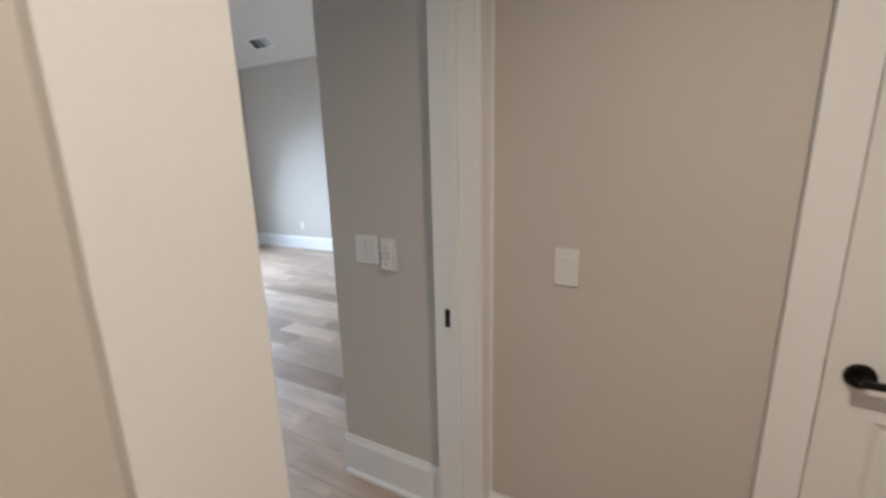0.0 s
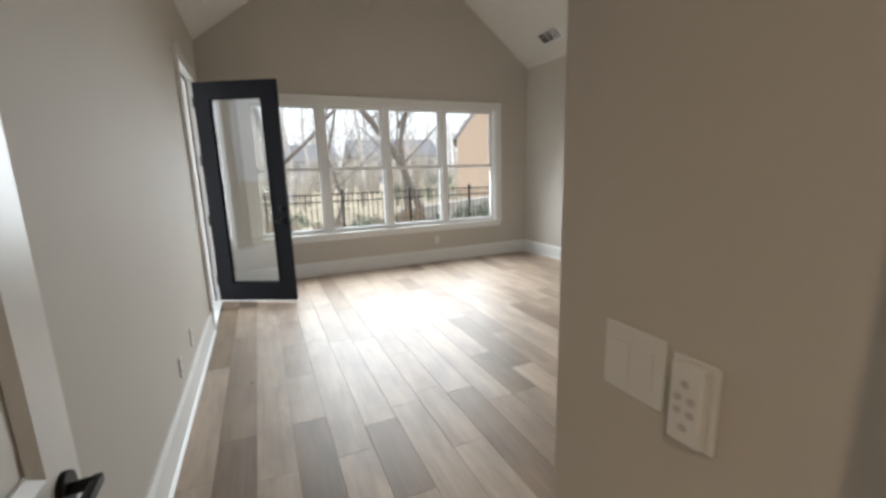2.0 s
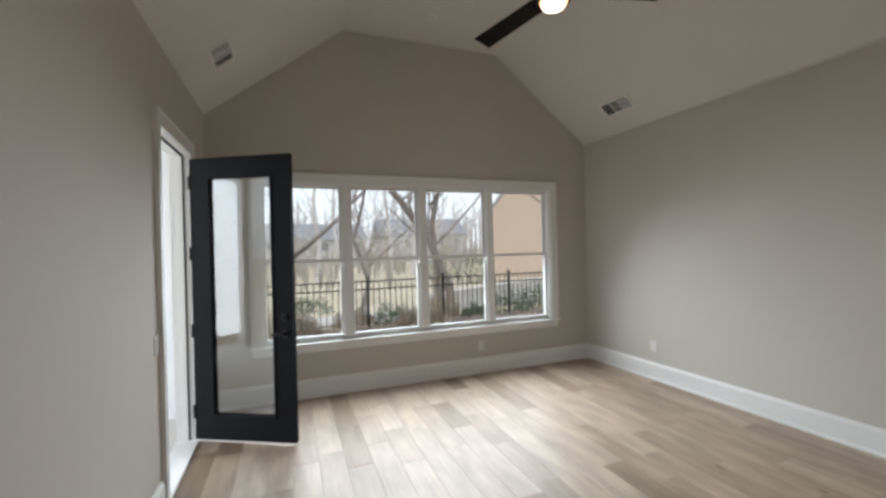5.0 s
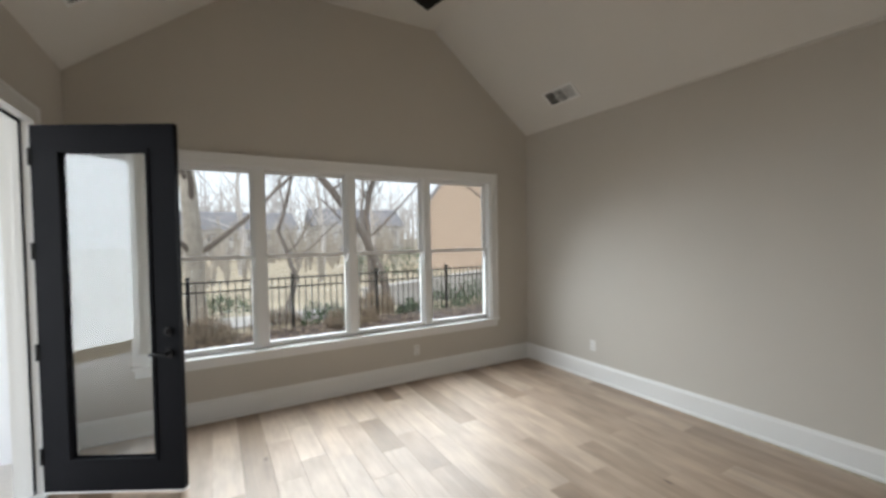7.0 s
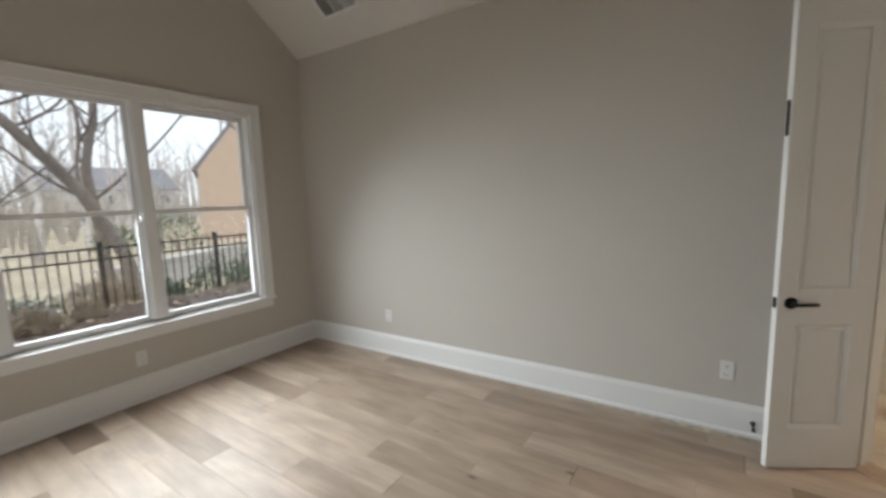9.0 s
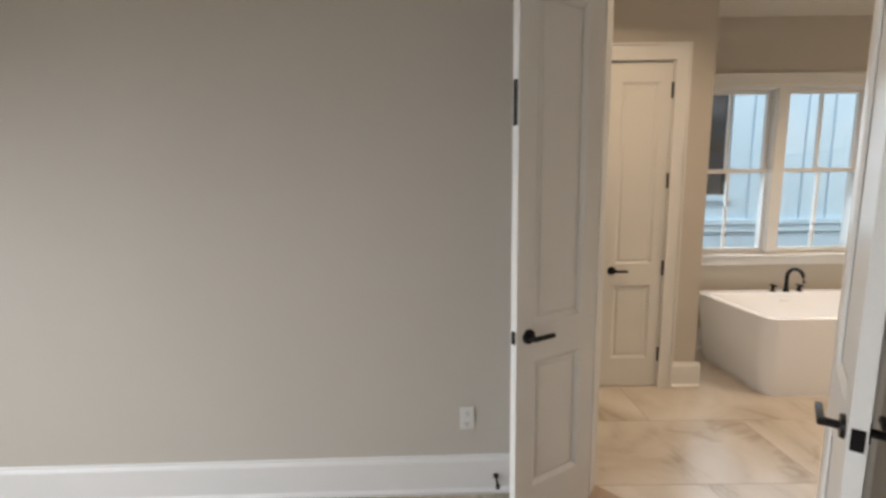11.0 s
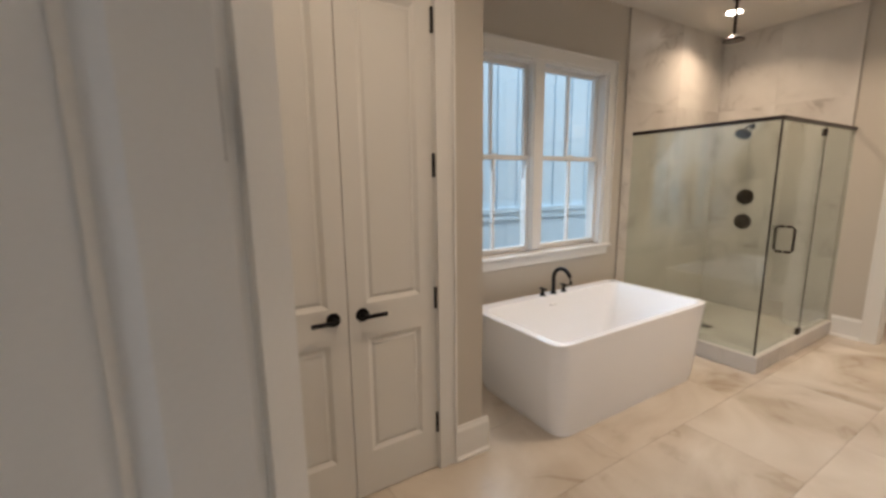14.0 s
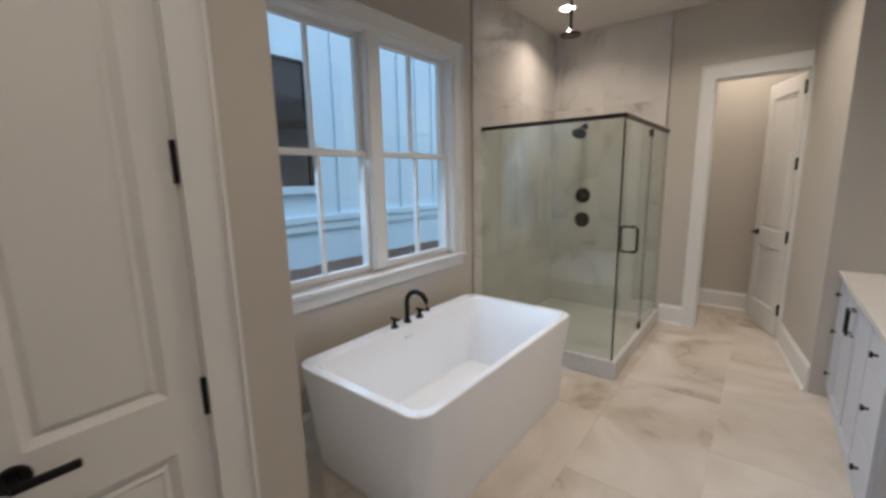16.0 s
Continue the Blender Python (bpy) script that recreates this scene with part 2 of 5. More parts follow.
# The blue cast of daylight against warm lamps is put into this colour.
SIDING = material("blue_cast_siding_paint", (0.54, 0.74, 0.87), 0.6, grain=0.03, scale=2, fine=80)
MULCH = material("brown_mulch", (0.085, 0.062, 0.052), 0.95, grain=0.75, scale=9, fine=38, bump=0.8)
LAWN = material("dormant_lawn", (0.42, 0.36, 0.26), 0.95, grain=0.5, scale=0.35, fine=22, bump=0.5)
CONCRETE = material("pale_concrete", (0.52, 0.50, 0.48), 0.85, grain=0.12, scale=2, fine=40, bump=0.2)
STONE = material("stacked_stone", (0.36, 0.32, 0.29), 0.9, grain=0.35, scale=3, fine=30, bump=0.4, per_piece=0.6)
BARK = material("pale_grey_bark", (0.44, 0.395, 0.335), 0.9, grain=0.4, scale=5, fine=35, bump=0.6)
DARKBARK = material("grey_brown_bark", (0.20, 0.17, 0.15), 0.9, grain=0.4, scale=5, fine=35, bump=0.6)
TWIG = material("brown_twigs", (0.17, 0.14, 0.12), 0.9, grain=0.3, scale=5, fine=35, bump=0.3)
LEAF = material("shrub_leaves", (0.055, 0.10, 0.045), 0.6, grain=0.5, scale=7, fine=40, bump=0.1)
DRYLEAF = material("dry_grass_blades", (0.27, 0.215, 0.155), 0.8, grain=0.4, scale=7, fine=40, bump=0.1)
BRICK = material("orange_tan_brick", (0.50, 0.385, 0.30), 0.85, grain=0.12, scale=3, fine=30, bump=0.2)
PALEWALL = material("pale_house_siding", (0.55, 0.545, 0.55), 0.8, grain=0.08, scale=1, fine=10)
ROOF = material("grey_shingles", (0.21, 0.21, 0.23), 0.9, grain=0.2, scale=2, fine=14, bump=0.2)
DARKGLASS = material("dark_window_glass", (0.03, 0.032, 0.035), 0.12, grain=0.2, scale=2, fine=20, bump=0)
# Brush and woods are paled so that their colours hold the distance haze.
BRUSHWOOD = material("bare_brush_twigs", (0.42, 0.38, 0.33), 0.95, grain=0.35, scale=0.5, fine=9)
WOODS = material("haze_paled_bare_woods", (0.55, 0.52, 0.505), 0.95, grain=0.3, scale=1, fine=9)


# ---- mesh helpers ----
def box(bm, a, b, bevel=0.0, m=None):
    lo, hi = [min(p, q) for p, q in zip(a, b)], [max(p, q) for p, q in zip(a, b)]
    r = bmesh.ops.create_cube(bm, size=1.0)
    vs = r["verts"]
    for v in vs:
        v.co = Vector([lo[i] + (v.co[i] + 0.5) * (hi[i] - lo[i]) for i in range(3)])
    if bevel:
        es = list({e for v in vs for e in v.link_edges})
        r = bmesh.ops.bevel(bm, geom=es, offset=bevel, segments=2, affect="EDGES", profile=0.6)
        vs = list({v for f in r["faces"] for v in f.verts} | {v for v in vs if v.is_valid})
    if m is not None:
        bmesh.ops.transform(bm, matrix=m, verts=vs)
    return bm


def rod(bm, p, q, r0, r1=None, seg=14):
    """A round bar from p to q."""
    p, q = Vector(p), Vector(q)
    d = q - p
    m = Matrix.Translation((p + q) / 2) @ d.to_track_quat("Z", "Y").to_matrix().to_4x4()
    bmesh.ops.create_cone(bm, cap_ends=True, segments=seg, radius1=r0, radius2=r0 if r1 is None else r1, depth=d.length, matrix=m)
    return bm


def tube(bm, points, radii, seg=8):
    """A swept tube through points."""
    rings = []
    pts = [Vector(p) for p in points]
    for i, p in enumerate(pts):
        d = (pts[min(i + 1, len(pts) - 1)] - pts[max(i - 1, 0)]).normalized()
        up = Vector((0, 0, 1)) if abs(d.z) < 0.95 else Vector((1, 0, 0))
        s = d.cross(up).normalized()
        u = s.cross(d)
        rings.append([bm.verts.new(p + radii[i] * (math.cos(k * 2 * math.pi / seg) * s + math.sin(k * 2 * math.pi / seg) * u)) for k in range(seg)])
    for a, b in zip(rings, rings[1:]):
        for k in range(seg):
            bm.faces.new((a[k], a[(k + 1) % seg], b[(k + 1) % seg], b[k]))
    bm.faces.new(rings[0][::-1])
    bm.faces.new(rings[-1])
    return bm


def prism(bm, poly, axis, lo, hi):
    """An upright or lying prism: poly of 2D points, pushed along axis."""
    def at(u, v, w):
        return {"x": (w, u, v), "y": (u, w, v), "z": (u, v, w)}[axis]
    a = [bm.verts.new(at(u, v, lo)) for u, v in poly]
    b = [bm.verts.new(at(u, v, hi)) for u, v in poly]
    n = len(poly)
    bm.faces.new(a)
    bm.faces.new(b[::-1])
    for i in range(n):
        bm.faces.new((a[i], b[i], b[(i + 1) % n], a[(i + 1) % n]))
    return bm


def finish(name, bm, mat, smooth=False):
    bmesh.ops.recalc_face_normals(bm, faces=bm.faces)
    me = bpy.data.meshes.new(name)
    bm.to_mesh(me)
    bm.free()
    me.materials.append(mat)
    if smooth:
        for p in me.polygons:
            p.use_smooth = True
        me.set_sharp_from_angle(angle=radians(40))
    return new(name, me)


def part(name, bm, mat, parent, label="", smooth=False, at=None):
    ob = finish(name, bm, mat, smooth)
    ob.parent = parent
    if at is not None:
        ob.matrix_basis = at
    return tagged(ob, label)


def structure(name, bm, mat, label, category):
    return tagged(finish(name, bm, mat), label, category, kind="structure")


def thing(name, m, label, category, group=""):
    ob = new(name)
    ob.empty_display_size = 0.1
    ob.matrix_world = m
    return tagged(ob, label, category, group)


def boxes(*pairs, bevel=0.0):
    bm = bmesh.new()
    for a, b in pairs:
        box(bm, a, b, bevel)
    return bm


# ---- measures of the place ----
XR, YB, WH = 4.72, 5.95, 3.0           # bedroom: right wall, window wall, height of the walls
FLAT, BRK = 4.08, 1.40                 # flat of the vault and its inset
BX, BY, BH = 6.715, -3.63, 3.04        # bathroom: window wall, back wall, ceiling
CX = 5.92                              # face of the closet block
SY = 0.715                             # bedroom's near wall
HX = 1.075                             # passage wall
JA, JB = (4.752, 1.542), (4.142, 0.932)  # jambs of the angled bathroom opening
DH = 2.44
WX0, WX1, WZ0, WZ1 = 0.48, 4.11, 0.60, 2.355   # bedroom window opening
PY0, PY1, PH = 4.365, 5.255, 2.43             # patio door opening
EX0, EX1 = 0.167, 0.966                        # entry door opening
BW0, BW1, BWZ0, BWZ1 = -1.69, -0.055, 0.925, 2.46  # bathroom window opening

# ---- bedroom shell ----
structure("wall_north", boxes(((-0.15, YB, 0), (WX0, YB + 0.16, WH)), ((WX1, YB, 0), (XR + 0.12, YB + 0.16, WH)),
                              ((WX0, YB, 0), (WX1, YB + 0.16, WZ0)), ((WX0, YB, WZ1), (WX1, YB + 0.16, WH))),
          WALL, "greige painted gable wall round a wide window", "wall")
gable = bmesh.new()
prism(gable, [(-0.15, WH), (XR + 0.12, WH), (XR - BRK, FLAT), (BRK, FLAT)], "y", YB, YB + 0.16)
structure("wall_gable", gable, WALL, "greige painted gable above the window", "wall")
structure("wall_west", boxes(((-0.15, 0.14, 0), (0, PY0 - 0.016, WH)), ((-0.15, PY1 + 0.016, 0), (0, YB, WH)), ((-0.15, PY0 - 0.016, PH + 0.016), (0, PY1 + 0.016, WH))),
          WALL, "greige painted wall with the patio door opening", "wall")
EA, EB = (4.712, YB), (4.825, 1.61)      # the east wall runs slightly askew


def east(y):
    return EA[0] + (EA[1] - y) / (EA[1] - EB[1]) * (EB[0] - EA[0])


bm = bmesh.new()
prism(bm, [EB, (EB[0] + 0.12, EB[1]), (EA[0] + 0.12, EA[1]), EA], "z", 0, WH)
structure("wall_east", bm, WALL, "plain greige painted bedroom wall", "wall")
structure("wall_south", boxes(((HX + 0.0, SY - 0.12, 0), (3.93, SY, WH))), WALL, "greige painted wall beside the entry passage", "wall")
structure("wall_passage", boxes(((HX, 0.14, 0), (HX + 0.12, SY - 0.12, WH))), WALL, "grey painted side wall of the entry passage", "wall")
structure("wall_entry", boxes(((-1.3, 0, 0), (EX0 - 0.02, 0.14, WH)), ((EX0 - 0.02, 0, 2.07 + 0.39), (EX1 + 0.02, 0.14, WH)),
                              ((EX1 + 0.02, 0, 0), (HX + 0.12, 0.14, WH))), WALL, "painted wall with the bedroom doorway", "wall")
gable2 = bmesh.new()
prism(gable2, [(-0.15, WH), (XR + 0.12, WH), (XR - BRK, FLAT), (BRK, FLAT)], "y", 0.0, 0.14)
structure("wall_gable_south", gable2, WALL, "greige painted gable above the passage", "wall")
vault = bmesh.new()
for poly in ([(-0.15, WH - 0.12), (0.0, WH), (BRK, FLAT), (BRK, FLAT + 0.12), (-0.15, WH + 0.12)],
             [(BRK, FLAT), (XR - BRK, FLAT), (XR - BRK, FLAT + 0.12), (BRK, FLAT + 0.12)],
             [(XR - BRK, FLAT), (XR, WH), (XR + 0.12, WH), (XR + 0.12, WH + 0.12), (XR - BRK, FLAT + 0.12)]):
    prism(vault, poly, "y", 0.14, YB)
structure("ceiling_vault", vault, CEIL, "white painted vaulted ceiling with a flat top", "ceiling")
# angled wall with the opening to the bathroom: built along its own axis, from the passage side to the hinge side
ang = math.radians(45)
DIAG = Matrix.Translation((JB[0], JB[1], 0)) @ Matrix.Rotation(ang, 4, "Z")
DW = math.hypot(JA[0] - JB[0], JA[1] - JB[1])
bm = boxes(((-0.22, -0.11, 0), (-0.015, 0.0, WH)), ((-0.015, -0.11, DH + 0.02), (DW + 0.015, 0.0, WH)))
ob = structure("wall_angled", bm, WALL, "greige angled wall over the bathroom doorway", "wall")
ob.matrix_world = DIAG


def trim_run(name, p, q, label, h=0.2, t=0.018, mat=None, side=1, cat="baseboard"):
    """A baseboard from p to q; its room side lies to the left of the line when side is 1."""
    p, q = Vector((*p, 0)), Vector((*q, 0))
    d = q - p
    n = Vector((-d.y, d.x, 0)).normalized() * side
    bm = bmesh.new()
    prof = [(0, 0), (t + 0.014, 0), (t + 0.014, 0.014), (t + 0.004, 0.022), (t, 0.026), (t, h - 0.03), (t - 0.004, h - 0.02), (t - 0.009, h - 0.012), (t - 0.011, h), (0, h)]
    a = [bm.verts.new(p + n * u + Vector((0, 0, v))) for u, v in prof]
    b = [bm.verts.new(q + n * u + Vector((0, 0, v))) for u, v in prof]
    bm.faces.new(a), bm.faces.new(b[::-1])
    for i in range(len(prof)):
        k = (i + 1) % len(prof)
        bm.faces.new((a[i], b[i], b[k], a[k]))
    return structure(name, bm, mat or TRIM, label, cat)


BB = "tall white painted baseboard with shoe moulding"
trim_run("baseboard_north", (EA[0], YB), (0, YB), BB)
trim_run("baseboard_east", (east(1.62), 1.62), (east(YB - 0.018), YB - 0.018), BB)
trim_run("baseboard_west", (0, PY0 - 0.10), (0, 0.16), BB)
trim_run("baseboard_west_corner", (0, YB - 0.02), (0, PY1 + 0.10), BB)
trim_run("baseboard_passage", (HX, SY), (HX, 0.16), BB, side=-1)
trim_run("baseboard_south", (HX - 0.018, SY), (3.9, SY), BB)


def casing(name, m, w, h, width=0.09, label="white painted door casing", left=None):
    """Flat casing with a back band round an opening w by h in its local xz plane, proud towards local -y."""
    lw = left or width
    bm = boxes(((-lw, -0.019, 0), (-0.004, 0, h + 0.004)), ((w + 0.004, -0.019, 0), (w + width, 0, h + 0.004)),
               ((-lw, -0.019, h + 0.004), (w + width, 0, h + width + 0.01)),
               ((-lw - 0.012, -0.028, 0), (-lw, 0, h + width + 0.022)), ((w + width, -0.028, 0), (w + width + 0.012, 0, h + width + 0.022)),
               ((-lw, -0.028, h + width + 0.01), (w + width, 0, h + width + 0.022)))
    ob = structure(name, bm, TRIM, label, "trim")
    ob.matrix_world = m
    return ob


def jamb(name, m, w, h, depth, label="white painted door jamb with a stop"):
    """Lining of an opening, local y from 0 to depth."""
    bm = boxes(((-0.015, 0, 0), (0, depth, h)), ((w, 0, 0), (w + 0.015, depth, h)), ((-0.015, 0, h), (w + 0.015, depth, h + 0.015)),
               ((0, depth * 0.40, 0), (0.011, depth * 0.40 + 0.035, h)), ((w - 0.011, depth * 0.40, 0), (w, depth * 0.40 + 0.035, h)),
               ((0.011, depth * 0.40, h - 0.011), (w - 0.011, depth * 0.40 + 0.035, h)))
    ob = structure(name, bm, TRIM, label, "trim")
    ob.matrix_world = m
    return ob


# ---- doors ----
def ring(bm, x0, x1, z0, z1, y0, y1, inset):
    """Sloped moulding from a rectangle at depth y0 in to a smaller one at depth y1."""
    o = [bm.verts.new((x, y0, z)) for x, z in ((x0, z0), (x1, z0), (x1, z1), (x0, z1))]
    i = [bm.verts.new((x, y1, z)) for x, z in ((x0 + inset, z0 + inset), (x1 - inset, z0 + inset), (x1 - inset, z1 - inset), (x0 + inset, z1 - inset))]
    for k in range(4):
        bm.faces.new((o[k], o[(k + 1) % 4], i[(k + 1) % 4], i[k]))


def lever(parent, x, z, t, arm, mat=None):
    """A lever set on both faces; arm: how far and which way the handle reaches along x."""
    mat = mat or BLACKMETAL
    for s in (-1, 1):
        bm = bmesh.new()
        rod(bm, (x, s * t / 2, z), (x, s * (t / 2 + 0.009), z), 0.032, 0.030, 24)
        rod(bm, (x, s * (t / 2 + 0.009), z), (x, s * (t / 2 + 0.045), z), 0.011, None, 14)
        a = sorted((x - math.copysign(0.012, arm), x + arm))
        box(bm, (a[0], s * (t / 2 + 0.036), z - 0.009), (a[1], s * (t / 2 + 0.052), z + 0.009), 0.004)
        part("handle", bm, mat, parent, "matte black lever handle", True)


def panel_door(name, m, w, h, label, hinge_side=1, knob=True, arm=None, group="", bolt=False, stile=0.105, latch=True):
    """A two-panel leaf: hinge line at local x 0, free edge at x w; thickness along y."""
    t = 0.035
    root = thing(name, m, label, "door", group)
    lock0, lock1 = 0.815, 0.98
    rails = ((0.008, 0.235), (lock0, lock1), (h - 0.135, h))
    bm = boxes(((0, -t / 2, 0.008), (stile, t / 2, h)), ((w - stile, -t / 2, 0.008), (w, t / 2, h)))
    for z0, z1 in rails:
        box(bm, (stile, -t / 2, z0), (w - stile, t / 2, z1))
    part("leaf_frame", bm, DOORW, root)
    for z0, z1 in ((0.235, lock0), (lock1, h - 0.135)):
        bm = boxes(((stile + 0.03, -t / 2 + 0.009, z0 + 0.03), (w - stile - 0.03, t / 2 - 0.009, z1 - 0.03)))
        for s in (-1, 1):
            ring(bm, stile, w - stile, z0, z1, s * t / 2, s * (t / 2 - 0.013), 0.022)
            ring(bm, stile + 0.022, w - stile - 0.022, z0 + 0.022, z1 - 0.022, s * (t / 2 - 0.013), s * (t / 2 - 0.006), 0.014)
        part("panel", bm, DOORW, root)
    if knob:
        lever(root, w - 0.065, 0.93, t, arm if arm else -0.105)
    for z in (0.27, 0.95, 1.6, 2.24):
        bm = boxes(((-0.006, hinge_side * t / 2 - 0.006, z - 0.05), (0.006, hinge_side * t / 2 + 0.006, z + 0.05)), bevel=0.002)
        rod(bm, (0, hinge_side * (t / 2 + 0.004), z - 0.055), (0, hinge_side * (t / 2 + 0.004), z + 0.055), 0.008, None, 10)
        box(bm, (-0.003, -t / 2 + 0.003, z - 0.048), (-0.0002, t / 2 - 0.003, z + 0.048))
        part("hinge", bm, BLACKMETAL, root, "black butt hinge")
    if latch:
        part("latch_plate", boxes(((w - 0.001, -0.0125, 0.93 - 0.028), (w + 0.002, 0.0125, 0.93 + 0.028))), BLACKMETAL, root, "black latch plate")
    if bolt:
        part("flush_bolt", boxes(((w - 0.001, -0.012, 1.78), (w + 0.002, 0.012, 1.95))), BLACKMETAL, root, "black flush bolt plate")
    return root


# entry door, standing open beside the west wall
ENT = Matrix.Translation((EX0, 0.0, 0))
casing("trim_entry_hall", Matrix.Translation((EX0, 0, 0)), EX1 - EX0, DH, 0.085, left=0.19)
casing("trim_entry_room", Matrix.Translation((EX1, 0.14, 0)) @ Matrix.Rotation(math.pi, 4, "Z"), EX1 - EX0, DH, 0.085)
jamb("trim_entry_jamb", ENT, EX1 - EX0, DH, 0.14)
panel_door("entry_door", pose(EX0 + 0.004, 0.155, 0, 0, 0, 90.3), EX1 - EX0 - 0.008, DH - 0.005, "white two-panel door standing open with a black lever", -1)
strike = bmesh.new()
box(strike, (EX1 - 0.003, 0.085, 0.895), (EX1 + 0.0, 0.115, 0.96))
box(strike, (EX1 - 0.004, 0.094, 0.912), (EX1 - 0.0031, 0.108, 0.943))
tagged(finish("strike_plate", strike, BRONZE), "dark bronze strike plate let into the door jamb", "strike plate")

# bathroom double doors in the angled opening
casing("trim_bath_casing", DIAG @ Matrix.Translation((DW, 0, 0)) @ Matrix.Rotation(math.pi, 4, "Z"), DW, DH, 0.075)
casing("trim_bath_casing_inside", DIAG @ Matrix.Translation((0, -0.11, 0)), DW, DH, 0.075)
jamb("trim_bath_jamb", DIAG @ Matrix.Translation((0, -0.11, 0)), DW, DH, 0.11)
sill = structure("door_threshold_bath", boxes(((0.0, -0.115, -0.01), (DW, 0.035, 0.005)), bevel=0.002), SUBWOOD, "flat oak threshold strip at the bathroom doors", "threshold")
sill.matrix_world = DIAG
LEAF_W = 0.47
panel_door("bathroom_door", pose(JA[0] - 0.022, JA[1] + 0.004, 0, 0, 0, 120), LEAF_W, DH - 0.01, "narrow white double-door leaf standing open, black lever", -1,
           group="bathroom double doors", bolt=True, stile=0.095)
panel_door("bathroom_door", pose(JB[0] - 0.008, JB[1] + 0.03, 0, 0, 0, 140), LEAF_W, DH - 0.01, "narrow white double-door leaf folded back, black lever", 1,
           group="bathroom double doors", stile=0.095)
DSX = east(1.985)
stop = bmesh.new()
rod(stop, (DSX - 0.018, 1.985, 0.09), (DSX - 0.085, 1.985, 0.085), 0.006, None, 10)
rod(stop, (DSX - 0.018, 1.985, 0.09), (DSX - 0.024, 1.985, 0.09), 0.014, None, 14)
rod(stop, (DSX - 0.085, 1.985, 0.085), (DSX - 0.10, 1.985, 0.084), 0.011, None, 14)
tagged(finish("door_stop", stop, BRONZE), "small dark bronze door stop screwed to the baseboard", "door stop")

# patio door: black leaf with one tall pane, hung on the far jamb, open into the room
PM = Matrix.Translation((0, PY0, 0)) @ Matrix.Rotation(math.pi / 2, 4, "Z")
casing("trim_patio_casing", PM, PY1 - PY0, PH, 0.085)
jamb("trim_patio_jamb", Matrix.Translation((-0.15, PY1, 0)) @ Matrix.Rotation(-math.pi / 2, 4, "Z"), PY1 - PY0, PH, 0.15)
structure("trim_patio_weatherstrip", boxes(((-0.058, PY1 - 0.010, 0.03), (-0.044, PY1 - 0.0005, PH - 0.012)), ((-0.058, PY0 + 0.0005, 0.03), (-0.044, PY0 + 0.010, PH - 0.012)),
                                           ((-0.058, PY0 + 0.0005, PH - 0.0115), (-0.044, PY1 - 0.0005, PH - 0.0005))), BLACKDOOR, "black rubber weatherstrip round the patio door jamb", "trim")
structure("door_threshold", boxes(((-0.15, PY0, 0), (0.02, PY1, 0.022)), bevel=0.004), VINYL, "pale aluminium patio door threshold", "threshold")
patio = thing("patio_door", pose(0.012, PY1 - 0.006, 0, 0, 0, -28.5), "black painted glazed patio door standing open into the room", "door")
pw, pt, pz0, pz1 = 0.90, 0.045, 0.035, 2.40
part("leaf_frame", boxes(((0, -pt / 2, pz0), (0.165, pt / 2, pz1)), ((pw - 0.165, -pt / 2, pz0), (pw, pt / 2, pz1)),
                         ((0.165, -pt / 2, pz0), (pw - 0.165, pt / 2, 0.235)), ((0.165, -pt / 2, 2.235), (pw - 0.165, pt / 2, pz1))), BLACKDOOR, patio)
bm = bmesh.new()
for s in (-1, 1):
    for a, b in (((0.158, 0.228), (0.178, 2.242)), ((pw - 0.178, 0.228), (pw - 0.158, 2.242)), ((0.178, 0.228), (pw - 0.178, 0.248)), ((0.178, 2.222), (pw - 0.178, 2.242))):
        box(bm, (a[0], s * pt / 2, a[1]), (b[0], s * (pt / 2 + 0.008), b[1]), 0.002)
part("glazing_bead", bm, BLACKDOOR, patio)
pane = part("pane", boxes(((0.165, -0.004, 0.235), (pw - 0.165, 0.004, 2.235))), GLASS, patio, "clear tall door glass")
pane.visible_shadow = False
lever(patio, pw - 0.07, 0.93, pt, -0.10)
bm = bmesh.new()
for s in (-1, 1):
    rod(bm, (pw - 0.07, s * pt / 2, 1.07), (pw - 0.07, s * (pt / 2 + 0.014), 1.07), 0.03, 0.027, 24)
    box(bm, (pw - 0.076, s * (pt / 2 + 0.012), 1.055), (pw - 0.064, s * (pt / 2 + 0.03), 1.085), 0.002)
part("deadbolt", bm, BLACKMETAL, patio, "round black deadbolt", True)
for z in (0.27, 0.95, 1.6, 2.2):
    bm = boxes(((-0.01, -pt / 2 - 0.006, z - 0.05), (0.01, -pt / 2 + 0.006, z + 0.05)), bevel=0.002)
    rod(bm, (-0.004, -pt / 2 - 0.004, z - 0.055), (-0.004, -pt / 2 - 0.004, z + 0.055), 0.009, None, 10)
    part("hinge", bm, BLACKMETAL, patio, "black butt hinge")
part("sweep", boxes(((0.0, -pt / 2, 0.024), (pw, pt / 2, 0.0345))), VINYL, patio, "white door sweep")


